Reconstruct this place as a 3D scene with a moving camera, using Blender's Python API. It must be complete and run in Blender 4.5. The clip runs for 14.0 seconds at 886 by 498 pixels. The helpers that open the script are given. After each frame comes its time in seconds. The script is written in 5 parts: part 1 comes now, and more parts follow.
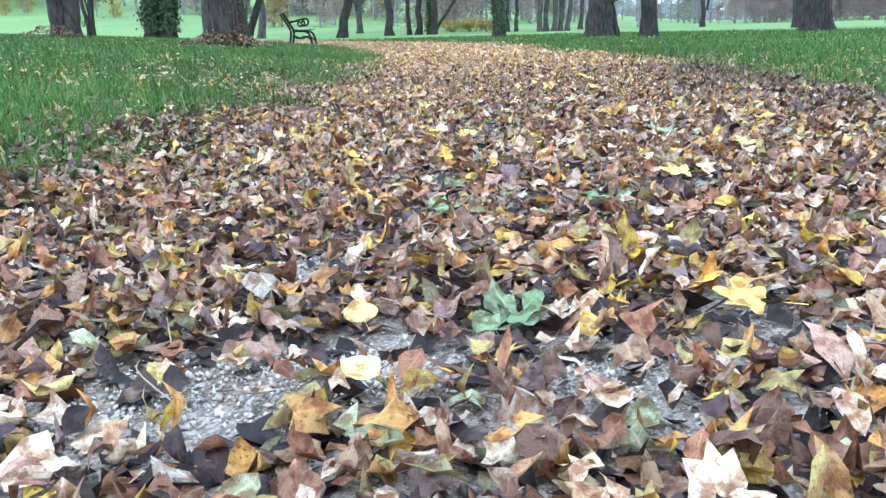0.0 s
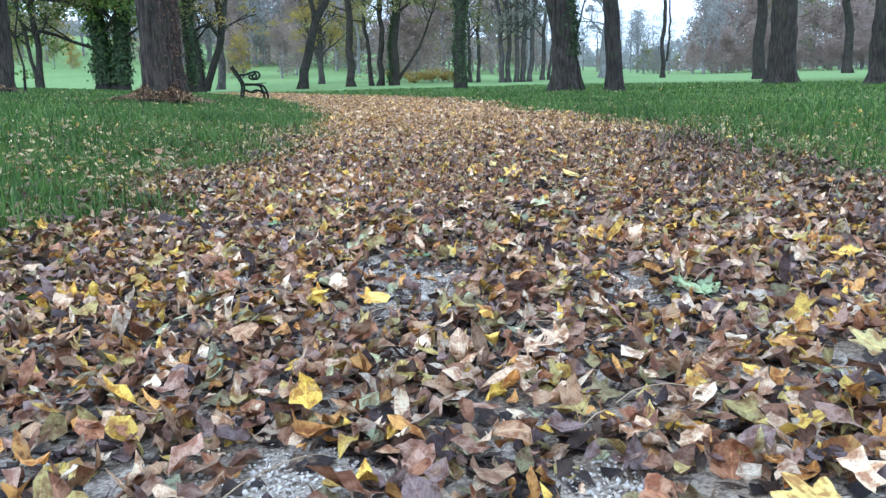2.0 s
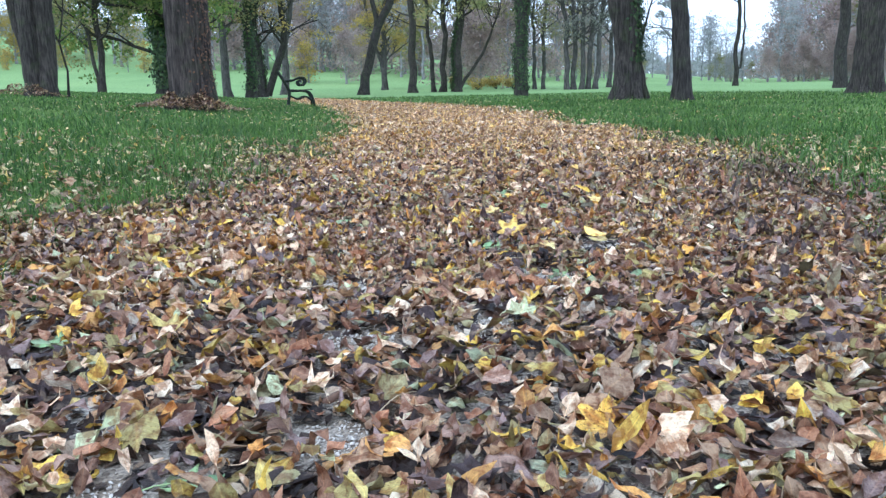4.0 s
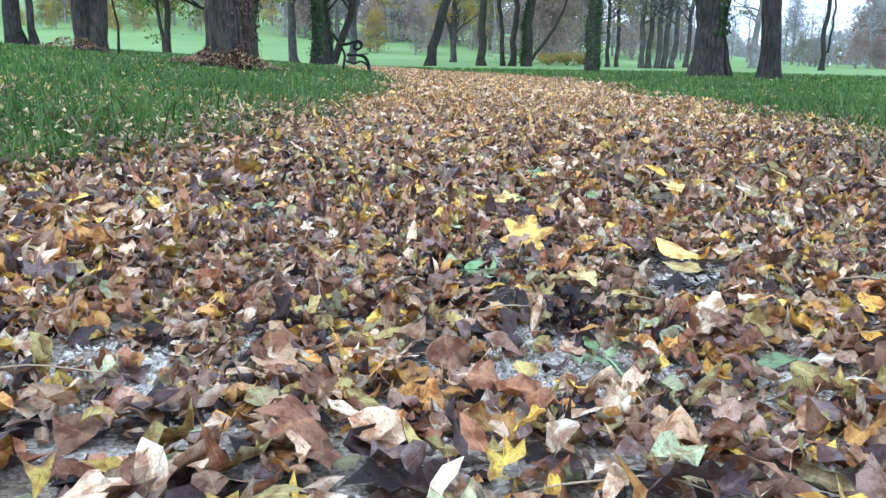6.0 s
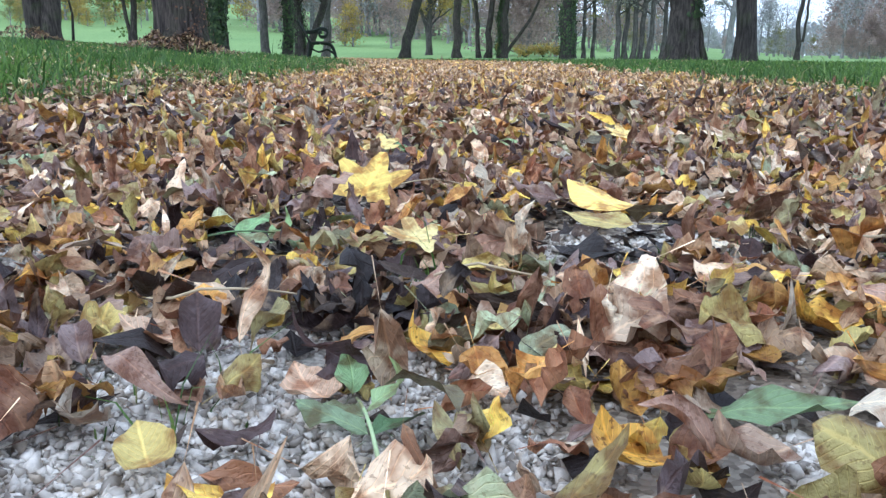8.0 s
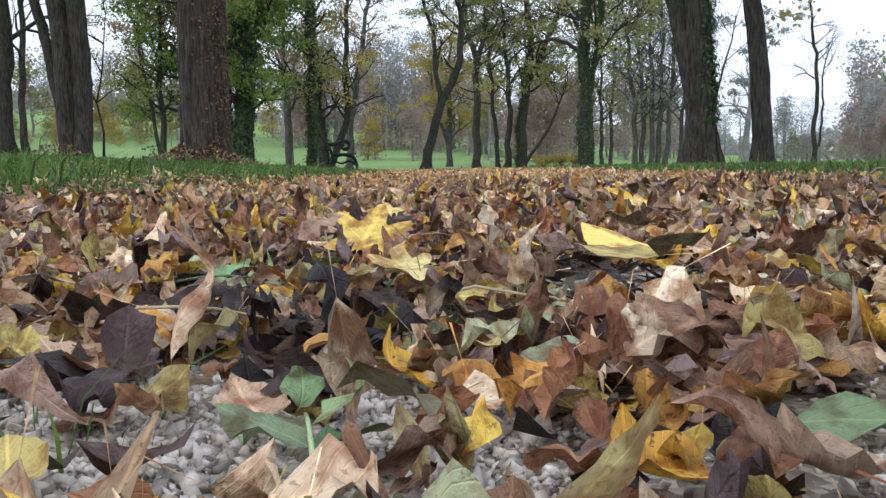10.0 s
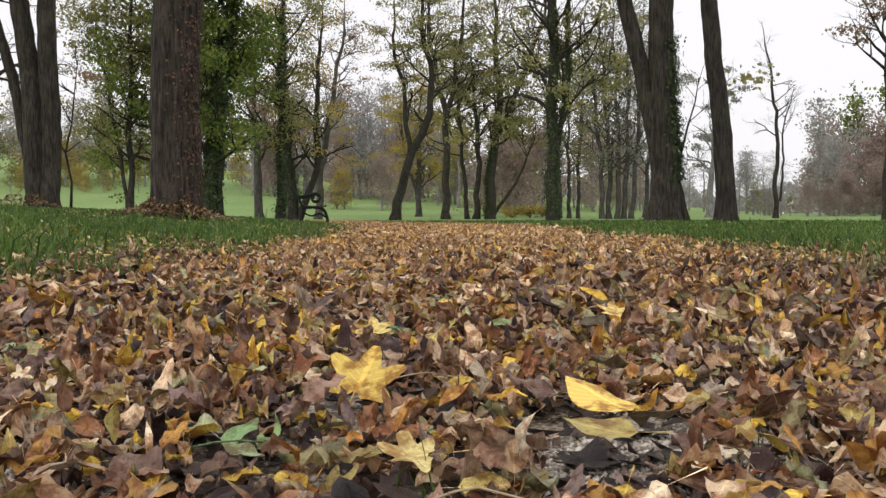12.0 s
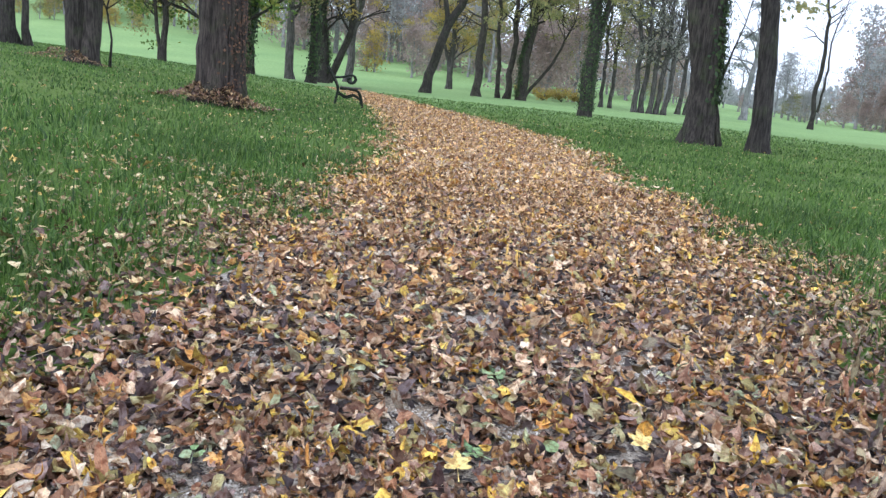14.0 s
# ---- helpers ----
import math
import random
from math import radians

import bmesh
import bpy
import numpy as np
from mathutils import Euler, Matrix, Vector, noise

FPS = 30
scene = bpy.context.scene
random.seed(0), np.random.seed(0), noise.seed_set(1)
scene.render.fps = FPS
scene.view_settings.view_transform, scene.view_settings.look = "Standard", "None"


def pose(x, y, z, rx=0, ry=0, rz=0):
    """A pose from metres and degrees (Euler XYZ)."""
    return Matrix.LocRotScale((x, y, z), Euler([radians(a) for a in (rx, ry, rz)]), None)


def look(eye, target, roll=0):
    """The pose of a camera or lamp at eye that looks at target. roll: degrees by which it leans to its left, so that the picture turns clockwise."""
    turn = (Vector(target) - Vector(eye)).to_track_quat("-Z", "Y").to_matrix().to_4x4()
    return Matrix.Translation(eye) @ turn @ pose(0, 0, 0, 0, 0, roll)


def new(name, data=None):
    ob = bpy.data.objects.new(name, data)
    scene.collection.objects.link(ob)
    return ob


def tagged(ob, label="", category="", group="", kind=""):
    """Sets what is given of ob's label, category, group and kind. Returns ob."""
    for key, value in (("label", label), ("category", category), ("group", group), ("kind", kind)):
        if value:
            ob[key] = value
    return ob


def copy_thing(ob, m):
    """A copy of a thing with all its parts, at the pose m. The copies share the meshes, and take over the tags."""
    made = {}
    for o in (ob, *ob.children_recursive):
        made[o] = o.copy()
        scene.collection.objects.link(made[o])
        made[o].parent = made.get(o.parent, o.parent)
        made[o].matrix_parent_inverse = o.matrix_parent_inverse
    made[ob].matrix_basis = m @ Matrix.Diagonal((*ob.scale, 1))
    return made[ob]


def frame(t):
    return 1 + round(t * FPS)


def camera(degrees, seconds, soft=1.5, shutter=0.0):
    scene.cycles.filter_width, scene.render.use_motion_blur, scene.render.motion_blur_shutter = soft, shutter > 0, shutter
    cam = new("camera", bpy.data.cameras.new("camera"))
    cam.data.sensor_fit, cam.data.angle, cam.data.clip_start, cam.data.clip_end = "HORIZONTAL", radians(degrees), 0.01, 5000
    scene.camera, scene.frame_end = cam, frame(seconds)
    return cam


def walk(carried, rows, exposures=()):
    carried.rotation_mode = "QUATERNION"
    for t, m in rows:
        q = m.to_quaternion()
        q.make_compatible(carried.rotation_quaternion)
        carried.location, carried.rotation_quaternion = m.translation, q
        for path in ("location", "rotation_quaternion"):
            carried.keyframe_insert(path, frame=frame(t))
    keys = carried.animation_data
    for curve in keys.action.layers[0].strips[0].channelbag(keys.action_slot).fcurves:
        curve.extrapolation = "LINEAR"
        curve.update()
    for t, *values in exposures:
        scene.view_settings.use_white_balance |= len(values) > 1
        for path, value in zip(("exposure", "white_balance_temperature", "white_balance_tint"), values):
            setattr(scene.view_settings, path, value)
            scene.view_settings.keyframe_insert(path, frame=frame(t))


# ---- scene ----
cam = camera(56.0, 14.0, 1.4)
PATH = [
    (0, (0.134, 0.322, 0.525), (0.064, 2.255, 0.016), -1.6),
    (0.5, (0.137, 0.747, 0.513), (0.104, 2.683, 0.013), -1.5),
    (1, (0.171, 1.168, 0.527), (0.16, 3.111, 0.051), -2.2),
    (1.5, (0.225, 1.586, 0.59), (0.229, 3.541, 0.168), -1.5),
    (2, (0.296, 1.979, 0.648), (0.311, 3.938, 0.247), -1.6),
    (2.5, (0.39, 2.398, 0.668), (0.352, 4.364, 0.3), -1.6),
    (3, (0.512, 2.814, 0.686), (0.467, 4.783, 0.333), -2.1),
    (5.5, (0.899, 4.843, 0.537), (0.611, 6.772, 0.093), 0.7),
    (6, (0.879, 5.204, 0.469), (0.595, 7.134, 0.029), 0.8),
    (6.5, (0.923, 5.509, 0.432), (0.698, 7.45, 0.004), 0.5),
    (7, (0.987, 5.736, 0.365), (0.771, 7.677, -0.064), 1.2),
    (7.5, (1.045, 5.869, 0.301), (0.825, 7.8, -0.169), 0.8),
    (10, (1.073, 6.053, 0.151), (0.777, 8.021, -0.042), -0.8),
    (10.5, (1.073, 6.066, 0.158), (0.784, 8.041, 0.025), -0.6),
    (11, (1.064, 6.057, 0.174), (0.781, 8.036, 0.096), -0.2),
    (11.5, (1.058, 6.051, 0.196), (0.792, 8.033, 0.154), -0.1),
    (12, (1.049, 5.98, 0.3), (0.828, 7.967, 0.223), -0.2),
    (12.5, (0.983, 5.905, 0.505), (0.788, 7.888, 0.327), 0.3),
    (13, (0.907, 5.79, 0.694), (0.727, 7.76, 0.396), 1.0),
    (13.5, (0.894, 5.653, 0.92), (0.724, 7.611, 0.551), 3.8),
    (14, (0.876, 5.541, 1.112), (0.631, 7.487, 0.722), 5.7),
]
EXPOSURES = [(0, 1.03, 4900, 6.5), (1, 0.9, 4860, 6.5), (2, 0.62, 4930, 7), (3, 0.61, 4990, 8), (5.5, 0.82, 5000, 7.5), (7, 0.62, 5000, 8), (7.5, 0.63, 5030, 8.5), (10, 0.15, 5850, 12.5), (11, 0.12, 6230, 14), (12.5, -0.12, 7050, 15.5), (13.2, 0.37, 6220, 14.5), (14, 0.63, 5520, 13.5)]
walk(cam, [(t, look(eye, target, roll)) for t, eye, target, roll in PATH], EXPOSURES)

# ---------------------------------------------------------------- sky and sun (overcast November day)
world = bpy.data.worlds.new("overcast_sky")
scene.world = world
world.use_nodes = True
wn, wl = world.node_tree.nodes, world.node_tree.links
sky = wn.new("ShaderNodeTexSky")
sky.sky_type = "NISHITA"
sky.sun_disc = False
sky.sun_elevation, sky.sun_rotation = radians(48), radians(-140)
sky.air_density, sky.dust_density, sky.ozone_density = 1.0, 6.0, 1.0
pale = wn.new("ShaderNodeHueSaturation")
pale.inputs["Saturation"].default_value = 0.30
wl.new(sky.outputs[0], pale.inputs["Color"])
deck = wn.new("ShaderNodeMix")  # the cloud deck, nearly even
deck.data_type = "RGBA"
deck.inputs[0].default_value = 0.9
deck.inputs[7].default_value = (7.0, 7.35, 7.8, 1)
wl.new(pale.outputs[0], deck.inputs[6])
wl.new(deck.outputs[2], wn["Background"].inputs["Color"])
wn["Background"].inputs["Strength"].default_value = 0.15

sun = new("sun", bpy.data.lights.new("sun", "SUN"))
sun.data.energy, sun.data.angle, sun.data.color = 0.5, radians(30), (1.0, 0.97, 0.92)
sun.matrix_world = look((-30, -36, 52), (0, 0, 0))

# ---------------------------------------------------------------- materials
def material(name):
    m = bpy.data.materials.new(name)
    m.use_nodes = True
    n, l = m.node_tree.nodes, m.node_tree.links
    return m, n, l, n["Principled BSDF"]


def node(n, kind, **inputs):
    k = n.new(kind)
    for key, value in inputs.items():
        k.inputs[key].default_value = value
    return k


def ramp(n, stops, mode="LINEAR"):
    r = n.new("ShaderNodeValToRGB")
    r.color_ramp.interpolation = mode
    e = r.color_ramp.elements
    e[0].position, e[0].color = stops[0][0], (*stops[0][1], 1)
    e[1].position, e[1].color = stops[-1][0], (*stops[-1][1], 1)
    for p, c in stops[1:-1]:
        k = e.new(p)
        k.color = (*c, 1)
    return r


def mix(n, l, kind, a, b, fac):
    k = n.new("ShaderNodeMix")
    k.data_type, k.blend_type = "RGBA", kind
    for sock, v in ((k.inputs[6], a), (k.inputs[7], b), (k.inputs[0], fac)):
        if isinstance(v, bpy.types.NodeSocket):
            l.new(v, sock)
        elif isinstance(v, tuple):
            sock.default_value = (*v, 1)
        else:
            sock.default_value = v
    return k.outputs[2]


def noise_tex(n, l, coord, scale, detail=4.0, rough=0.6):
    k = node(n, "ShaderNodeTexNoise", Scale=scale, Detail=detail, Roughness=rough)
    l.new(coord, k.inputs["Vector"])
    return k.outputs["Fac"]


def bump(n, l, bsdf, height, strength, distance):
    b = node(n, "ShaderNodeBump", Strength=strength, Distance=distance)
    l.new(height, b.inputs["Height"])
    l.new(b.outputs[0], bsdf.inputs["Normal"])


def stretched(n, l, sx, sy, sz):
    pos = n.new("ShaderNodeNewGeometry").outputs["Position"]
    k = n.new("ShaderNodeMapping")
    k.inputs["Scale"].default_value = (sx, sy, sz)
    l.new(pos, k.inputs["Vector"])
    return k.outputs[0]


DEAD = [(0.0, (0.45, 0.30, 0.175)), (0.12, (0.70, 0.54, 0.37)), (0.24, (0.36, 0.185, 0.10)), (0.34, (0.24, 0.135, 0.082)), (0.43, (0.42, 0.28, 0.21)),
        (0.51, (0.26, 0.19, 0.175)), (0.58, (0.62, 0.35, 0.10)), (0.66, (0.74, 0.54, 0.10)), (0.72, (0.80, 0.69, 0.51)), (0.79, (0.50, 0.42, 0.15)),
        (0.86, (0.33, 0.30, 0.15)), (0.905, (0.075, 0.050, 0.050)), (0.975, (0.46, 0.51, 0.31))]
# old wet leaves, darker than their own brown: shade between leaves is included
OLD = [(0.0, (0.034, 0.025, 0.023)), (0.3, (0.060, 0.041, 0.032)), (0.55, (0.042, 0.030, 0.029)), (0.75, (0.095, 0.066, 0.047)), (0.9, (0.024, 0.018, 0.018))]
DRY = [(0.0, (0.58, 0.40, 0.21)), (0.22, (0.74, 0.54, 0.31)), (0.42, (0.66, 0.41, 0.14)), (0.57, (0.38, 0.235, 0.125)), (0.70, (0.28, 0.18, 0.13)), (0.79, (0.78, 0.57, 0.18)), (0.91, (0.80, 0.67, 0.47))]
RUST = [(0.0, (0.19, 0.12, 0.08)), (0.3, (0.31, 0.20, 0.13)), (0.5, (0.13, 0.085, 0.065)), (0.65, (0.44, 0.33, 0.18)), (0.8, (0.36, 0.30, 0.14)), (0.92, (0.56, 0.44, 0.26))]
LAWN = [(0.0, (0.58, 0.47, 0.25)), (0.25, (0.44, 0.38, 0.17)), (0.45, (0.66, 0.57, 0.34)), (0.6, (0.30, 0.20, 0.11)), (0.72, (0.35, 0.36, 0.15)), (0.86, (0.66, 0.49, 0.14))]


def leaf_material(name, colours, per_object=False, spots=0.55, mode="CONSTANT"):
    """Fallen leaves: a colour for each leaf, midrib and side veins along the leaf, blotches and specks."""
    m, n, l, p = material(name)
    rnd = n.new("ShaderNodeObjectInfo").outputs["Random"] if per_object else n.new("ShaderNodeNewGeometry").outputs["Random Per Island"]
    col = ramp(n, colours, mode)
    l.new(rnd, col.inputs[0])
    pos = n.new("ShaderNodeNewGeometry").outputs["Position"]
    # each leaf slightly lighter or darker
    tone = n.new("ShaderNodeMath")
    tone.operation = "MULTIPLY"
    tone.inputs[1].default_value = 37.7
    l.new(rnd, tone.inputs[0])
    frac = n.new("ShaderNodeMath")
    frac.operation = "FRACT"
    l.new(tone.outputs[0], frac.inputs[0])
    shade = ramp(n, [(0, (0.58, 0.58, 0.61)), (1, (1.45, 1.40, 1.32))])
    l.new(frac.outputs[0], shade.inputs[0])
    c = mix(n, l, "MULTIPLY", col.outputs[0], shade.outputs[0], 1.0)
    # broad brown blotches
    blot = ramp(n, [(0.44, (0, 0, 0)), (0.60, (1, 1, 1))])
    l.new(noise_tex(n, l, pos, 38.0, 3.0), blot.inputs[0])
    c = mix(n, l, "MULTIPLY", c, (0.48, 0.335, 0.26), blot.outputs[0])
    # paler dry patches
    pale_patch = ramp(n, [(0.58, (0, 0, 0)), (0.70, (0.4, 0.4, 0.4))])
    l.new(noise_tex(n, l, pos, 23.0, 4.0), pale_patch.inputs[0])
    c = mix(n, l, "MIX", c, (0.58, 0.42, 0.26), pale_patch.outputs[0]) if spots > 0.2 else c
    # dark specks
    fleck = ramp(n, [(0.58, (0, 0, 0)), (0.64, (1, 1, 1))])
    l.new(noise_tex(n, l, pos, 210.0, 3.0), fleck.inputs[0])
    dark = mix(n, l, "MIX", (0, 0, 0), fleck.outputs[0], spots)
    c = mix(n, l, "MULTIPLY", c, (0.32, 0.23, 0.18), dark)
    # midrib and veins
    uv = n.new("ShaderNodeUVMap").outputs[0]
    sep = n.new("ShaderNodeSeparateXYZ")
    l.new(uv, sep.inputs[0])
    off = n.new("ShaderNodeMath")
    off.operation = "SUBTRACT"
    off.inputs[1].default_value = 0.5
    l.new(sep.outputs[0], off.inputs[0])
    side = n.new("ShaderNodeMath")
    side.operation = "ABSOLUTE"
    l.new(off.outputs[0], side.inputs[0])
    rib = ramp(n, [(0.012, (1, 1, 1)), (0.035, (0, 0, 0))])
    l.new(side.outputs[0], rib.inputs[0])
    vv = n.new("ShaderNodeMath")
    vv.operation = "MULTIPLY_ADD"
    vv.inputs[1].default_value = -0.9
    l.new(side.outputs[0], vv.inputs[0])
    l.new(sep.outputs[1], vv.inputs[2])
    wav = n.new("ShaderNodeMath")
    wav.operation = "PINGPONG"
    wav.inputs[1].default_value = 0.055
    l.new(vv.outputs[0], wav.inputs[0])
    vein = ramp(n, [(0.002, (0.8, 0.8, 0.8)), (0.012, (0, 0, 0))])
    l.new(wav.outputs[0], vein.inputs[0])
    lines = mix(n, l, "LIGHTEN", rib.outputs[0], vein.outputs[0], 1.0)
    part_line = mix(n, l, "MIX", (0, 0, 0), lines, 0.4)
    c = mix(n, l, "MULTIPLY", c, (2.0, 1.9, 1.7), part_line)
    l.new(c, p.inputs["Base Color"])
    p.inputs["Roughness"].default_value = 0.50
    p.inputs["Specular IOR Level"].default_value = 0.36
    bw = n.new("ShaderNodeRGBToBW")
    l.new(lines, bw.inputs[0])
    hgt = n.new("ShaderNodeMath")
    hgt.operation = "MULTIPLY_ADD"
    hgt.inputs[1].default_value = -0.15
    l.new(bw.outputs[0], hgt.inputs[0])
    l.new(noise_tex(n, l, pos, 110.0, 5.0), hgt.inputs[2])
    bump(n, l, p, hgt.outputs[0], 0.7, 0.006)
    t = n.new("ShaderNodeBsdfTranslucent")
    l.new(c, t.inputs["Color"])
    ms = n.new("ShaderNodeMixShader")
    ms.inputs[0].default_value = 0.09
    l.new(p.outputs[0], ms.inputs[1])
    l.new(t.outputs[0], ms.inputs[2])
    l.new(ms.outputs[0], n["Material Output"].inputs["Surface"])
    return m


def foliage_material(name, colours, translucent=0.3):
    m, n, l, p = material(name)
    rnd = n.new("ShaderNodeNewGeometry").outputs["Random Per Island"]
    col = ramp(n, colours)
    l.new(rnd, col.inputs[0])
    pos = n.new("ShaderNodeNewGeometry").outputs["Position"]
    v = ramp(n, [(0.3, (0.7, 0.7, 0.7)), (0.7, (1.2, 1.2, 1.2))])
    l.new(noise_tex(n, l, pos, 0.5, 3.0), v.inputs[0])
    c = mix(n, l, "MULTIPLY", col.outputs[0], v.outputs[0], 1.0)
    l.new(c, p.inputs["Base Color"])
    p.inputs["Roughness"].default_value = 0.6
    if translucent:
        t = n.new("ShaderNodeBsdfTranslucent")
        l.new(c, t.inputs["Color"])
        ms = n.new("ShaderNodeMixShader")
        ms.inputs[0].default_value = translucent
        l.new(p.outputs[0], ms.inputs[1])
        l.new(t.outputs[0], ms.inputs[2])
        l.new(ms.outputs[0], n["Material Output"].inputs["Surface"])
    return m


def bark_material(name, dark, light, moss=0.0, scale=1.0):
    m, n, l, p = material(name)
    s = stretched(n, l, 20 * scale, 20 * scale, 2.2 * scale)
    ridge = noise_tex(n, l, s, 1.0, 6.0, 0.65)
    col = ramp(n, [(0.38, dark), (0.52, tuple((a + b) / 2 for a, b in zip(dark, light))), (0.66, light)])
    l.new(ridge, col.inputs[0])
    pos = n.new("ShaderNodeNewGeometry").outputs["Position"]
    big = ramp(n, [(0.35, (0.72, 0.72, 0.72)), (0.68, (1.22, 1.2, 1.18))])
    l.new(noise_tex(n, l, pos, 1.7, 4.0), big.inputs[0])
    c = mix(n, l, "MULTIPLY", col.outputs[0], big.outputs[0], 1.0)
    if moss:
        mo = ramp(n, [(0.52, (0, 0, 0)), (0.72, (moss, moss, moss))])
        l.new(noise_tex(n, l, pos, 2.6, 5.0), mo.inputs[0])
        c = mix(n, l, "MIX", c, (0.075, 0.10, 0.035), mo.outputs[0])
    l.new(c, p.inputs["Base Color"])
    p.inputs["Roughness"].default_value = 0.9
    p.inputs["Specular IOR Level"].default_value = 0.2
    bump(n, l, p, ridge, 1.0, 0.09)
    return m


def ground_material():
    """Lawn under the trees, passing into the smooth bright meadow beyond them."""
    m, n, l, p = material("lawn_and_meadow")
    pos = n.new("ShaderNodeNewGeometry").outputs["Position"]
    lawn = ramp(n, [(0.28, (0.062, 0.088, 0.024)), (0.5, (0.105, 0.160, 0.038)), (0.72, (0.165, 0.228, 0.060))])
    l.new(noise_tex(n, l, pos, 22.0, 6.0, 0.7), lawn.inputs[0])
    patch = ramp(n, [(0.35, (0.75, 0.8, 0.7)), (0.68, (1.2, 1.15, 1.1))])
    l.new(noise_tex(n, l, pos, 0.35, 4.0), patch.inputs[0])
    a = mix(n, l, "MULTIPLY", lawn.outputs[0], patch.outputs[0], 1.0)
    mead = ramp(n, [(0.3, (0.20, 0.31, 0.115)), (0.7, (0.26, 0.37, 0.14))])
    l.new(noise_tex(n, l, pos, 0.06, 5.0), mead.inputs[0])
    fine = ramp(n, [(0.3, (0.8, 0.8, 0.8)), (0.7, (1.15, 1.15, 1.15))])
    l.new(noise_tex(n, l, pos, 2.5, 5.0), fine.inputs[0])
    b = mix(n, l, "MULTIPLY", mead.outputs[0], fine.outputs[0], 1.0)
    sep = n.new("ShaderNodeSeparateXYZ")
    l.new(pos, sep.inputs[0])
    edge = n.new("ShaderNodeMath")
    edge.operation = "MULTIPLY_ADD"
    edge.inputs[1].default_value = 26.0
    l.new(noise_tex(n, l, pos, 0.09, 4.0), edge.inputs[0])
    l.new(sep.outputs[1], edge.inputs[2])
    where = n.new("ShaderNodeMapRange")
    where.inputs["From Min"].default_value, where.inputs["From Max"].default_value = 52.0, 74.0
    l.new(edge.outputs[0], where.inputs["Value"])
    c = mix(n, l, "MIX", a, b, where.outputs[0])
    l.new(c, p.inputs["Base Color"])
    p.inputs["Roughness"].default_value = 0.95
    p.inputs["Specular IOR Level"].default_value = 0.1
    bump(n, l, p, noise_tex(n, l, pos, 45.0, 5.0), 0.8, 0.03)
    return m


def gravel_material(name, per_island=False):
    m, n, l, p = material(name)
    pos = n.new("ShaderNodeNewGeometry").outputs["Position"]
    if per_island:
        rnd = n.new("ShaderNodeNewGeometry").outputs["Random Per Island"]
        col = ramp(n, [(0, (0.24, 0.205, 0.17)), (0.2, (0.48, 0.43, 0.37)), (0.45, (0.66, 0.60, 0.53)), (0.78, (0.84, 0.78, 0.70)), (0.9, (0.52, 0.43, 0.33)), (1, (0.38, 0.33, 0.28))])
        l.new(rnd, col.inputs[0])
        v = ramp(n, [(0.3, (0.8, 0.8, 0.8)), (0.7, (1.1, 1.1, 1.1))])
        l.new(noise_tex(n, l, pos, 260.0, 3.0), v.inputs[0])
        c = mix(n, l, "MULTIPLY", col.outputs[0], v.outputs[0], 1.0)
    else:
        vor = node(n, "ShaderNodeTexVoronoi", Scale=150.0)
        l.new(pos, vor.inputs["Vector"])
        bw = n.new("ShaderNodeRGBToBW")
        l.new(vor.outputs["Color"], bw.inputs[0])
        col = ramp(n, [(0.2, (0.24, 0.205, 0.165)), (0.5, (0.44, 0.39, 0.33)), (0.8, (0.64, 0.58, 0.49))])
        l.new(bw.outputs[0], col.inputs[0])
        dirt = ramp(n, [(0.4, (0.55, 0.48, 0.40)), (0.65, (1, 1, 1))])
        l.new(noise_tex(n, l, pos, 3.0, 5.0), dirt.inputs[0])
        c = mix(n, l, "MULTIPLY", col.outputs[0], dirt.outputs[0], 1.0)
        bump(n, l, p, vor.outputs["Distance"], 0.7, 0.006)
    l.new(c, p.inputs["Base Color"])
    p.inputs["Roughness"].default_value = 0.8
    return m


def plain_material(name, a, b, rough, metal=0.0, scale=30.0, grain=None):
    m, n, l, p = material(name)
    pos = stretched(n, l, *(grain or (1, 1, 1)))
    f = noise_tex(n, l, pos, scale, 5.0)
    col = ramp(n, [(0.3, a), (0.7, b)])
    l.new(f, col.inputs[0])
    l.new(col.outputs[0], p.inputs["Base Color"])
    p.inputs["Roughness"].default_value, p.inputs["Metallic"].default_value = rough, metal
    p.inputs["Specular IOR Level"].default_value = 0.15
    bump(n, l, p, f, 0.3, 0.003)
    return m


M_GROUND = ground_material()
M_GRAVEL = gravel_material("gravel_bed")
M_STONES = gravel_material("gravel_stones", True)
M_LITTER = leaf_material("fallen_leaves", DEAD)
M_DRY = leaf_material("dry_tan_leaves", DRY)
M_RUST = leaf_material("rusty_leaves", RUST)
M_OLD = leaf_material("shaded_old_wet_leaves", OLD)
M_LAWN = leaf_material("pale_lawn_leaves", LAWN)
M_LEAF = leaf_material("fallen_leaf_single", DEAD, True)
M_YELLOW = leaf_material("yellow_leaf", [(0, (0.84, 0.68, 0.22)), (0.5, (0.86, 0.74, 0.32)), (1, (0.80, 0.58, 0.12))], True, 0.12, "LINEAR")
M_SPOTTED = leaf_material("spotted_orange_leaf", [(0, (0.66, 0.40, 0.06)), (0.5, (0.58, 0.30, 0.06)), (1, (0.70, 0.48, 0.08))], True, 1.0, "LINEAR")
M_GREEN = leaf_material("green_leaf", [(0, (0.20, 0.34, 0.15)), (0.5, (0.30, 0.42, 0.20)), (1, (0.36, 0.46, 0.26))], True, 0.1, "LINEAR")
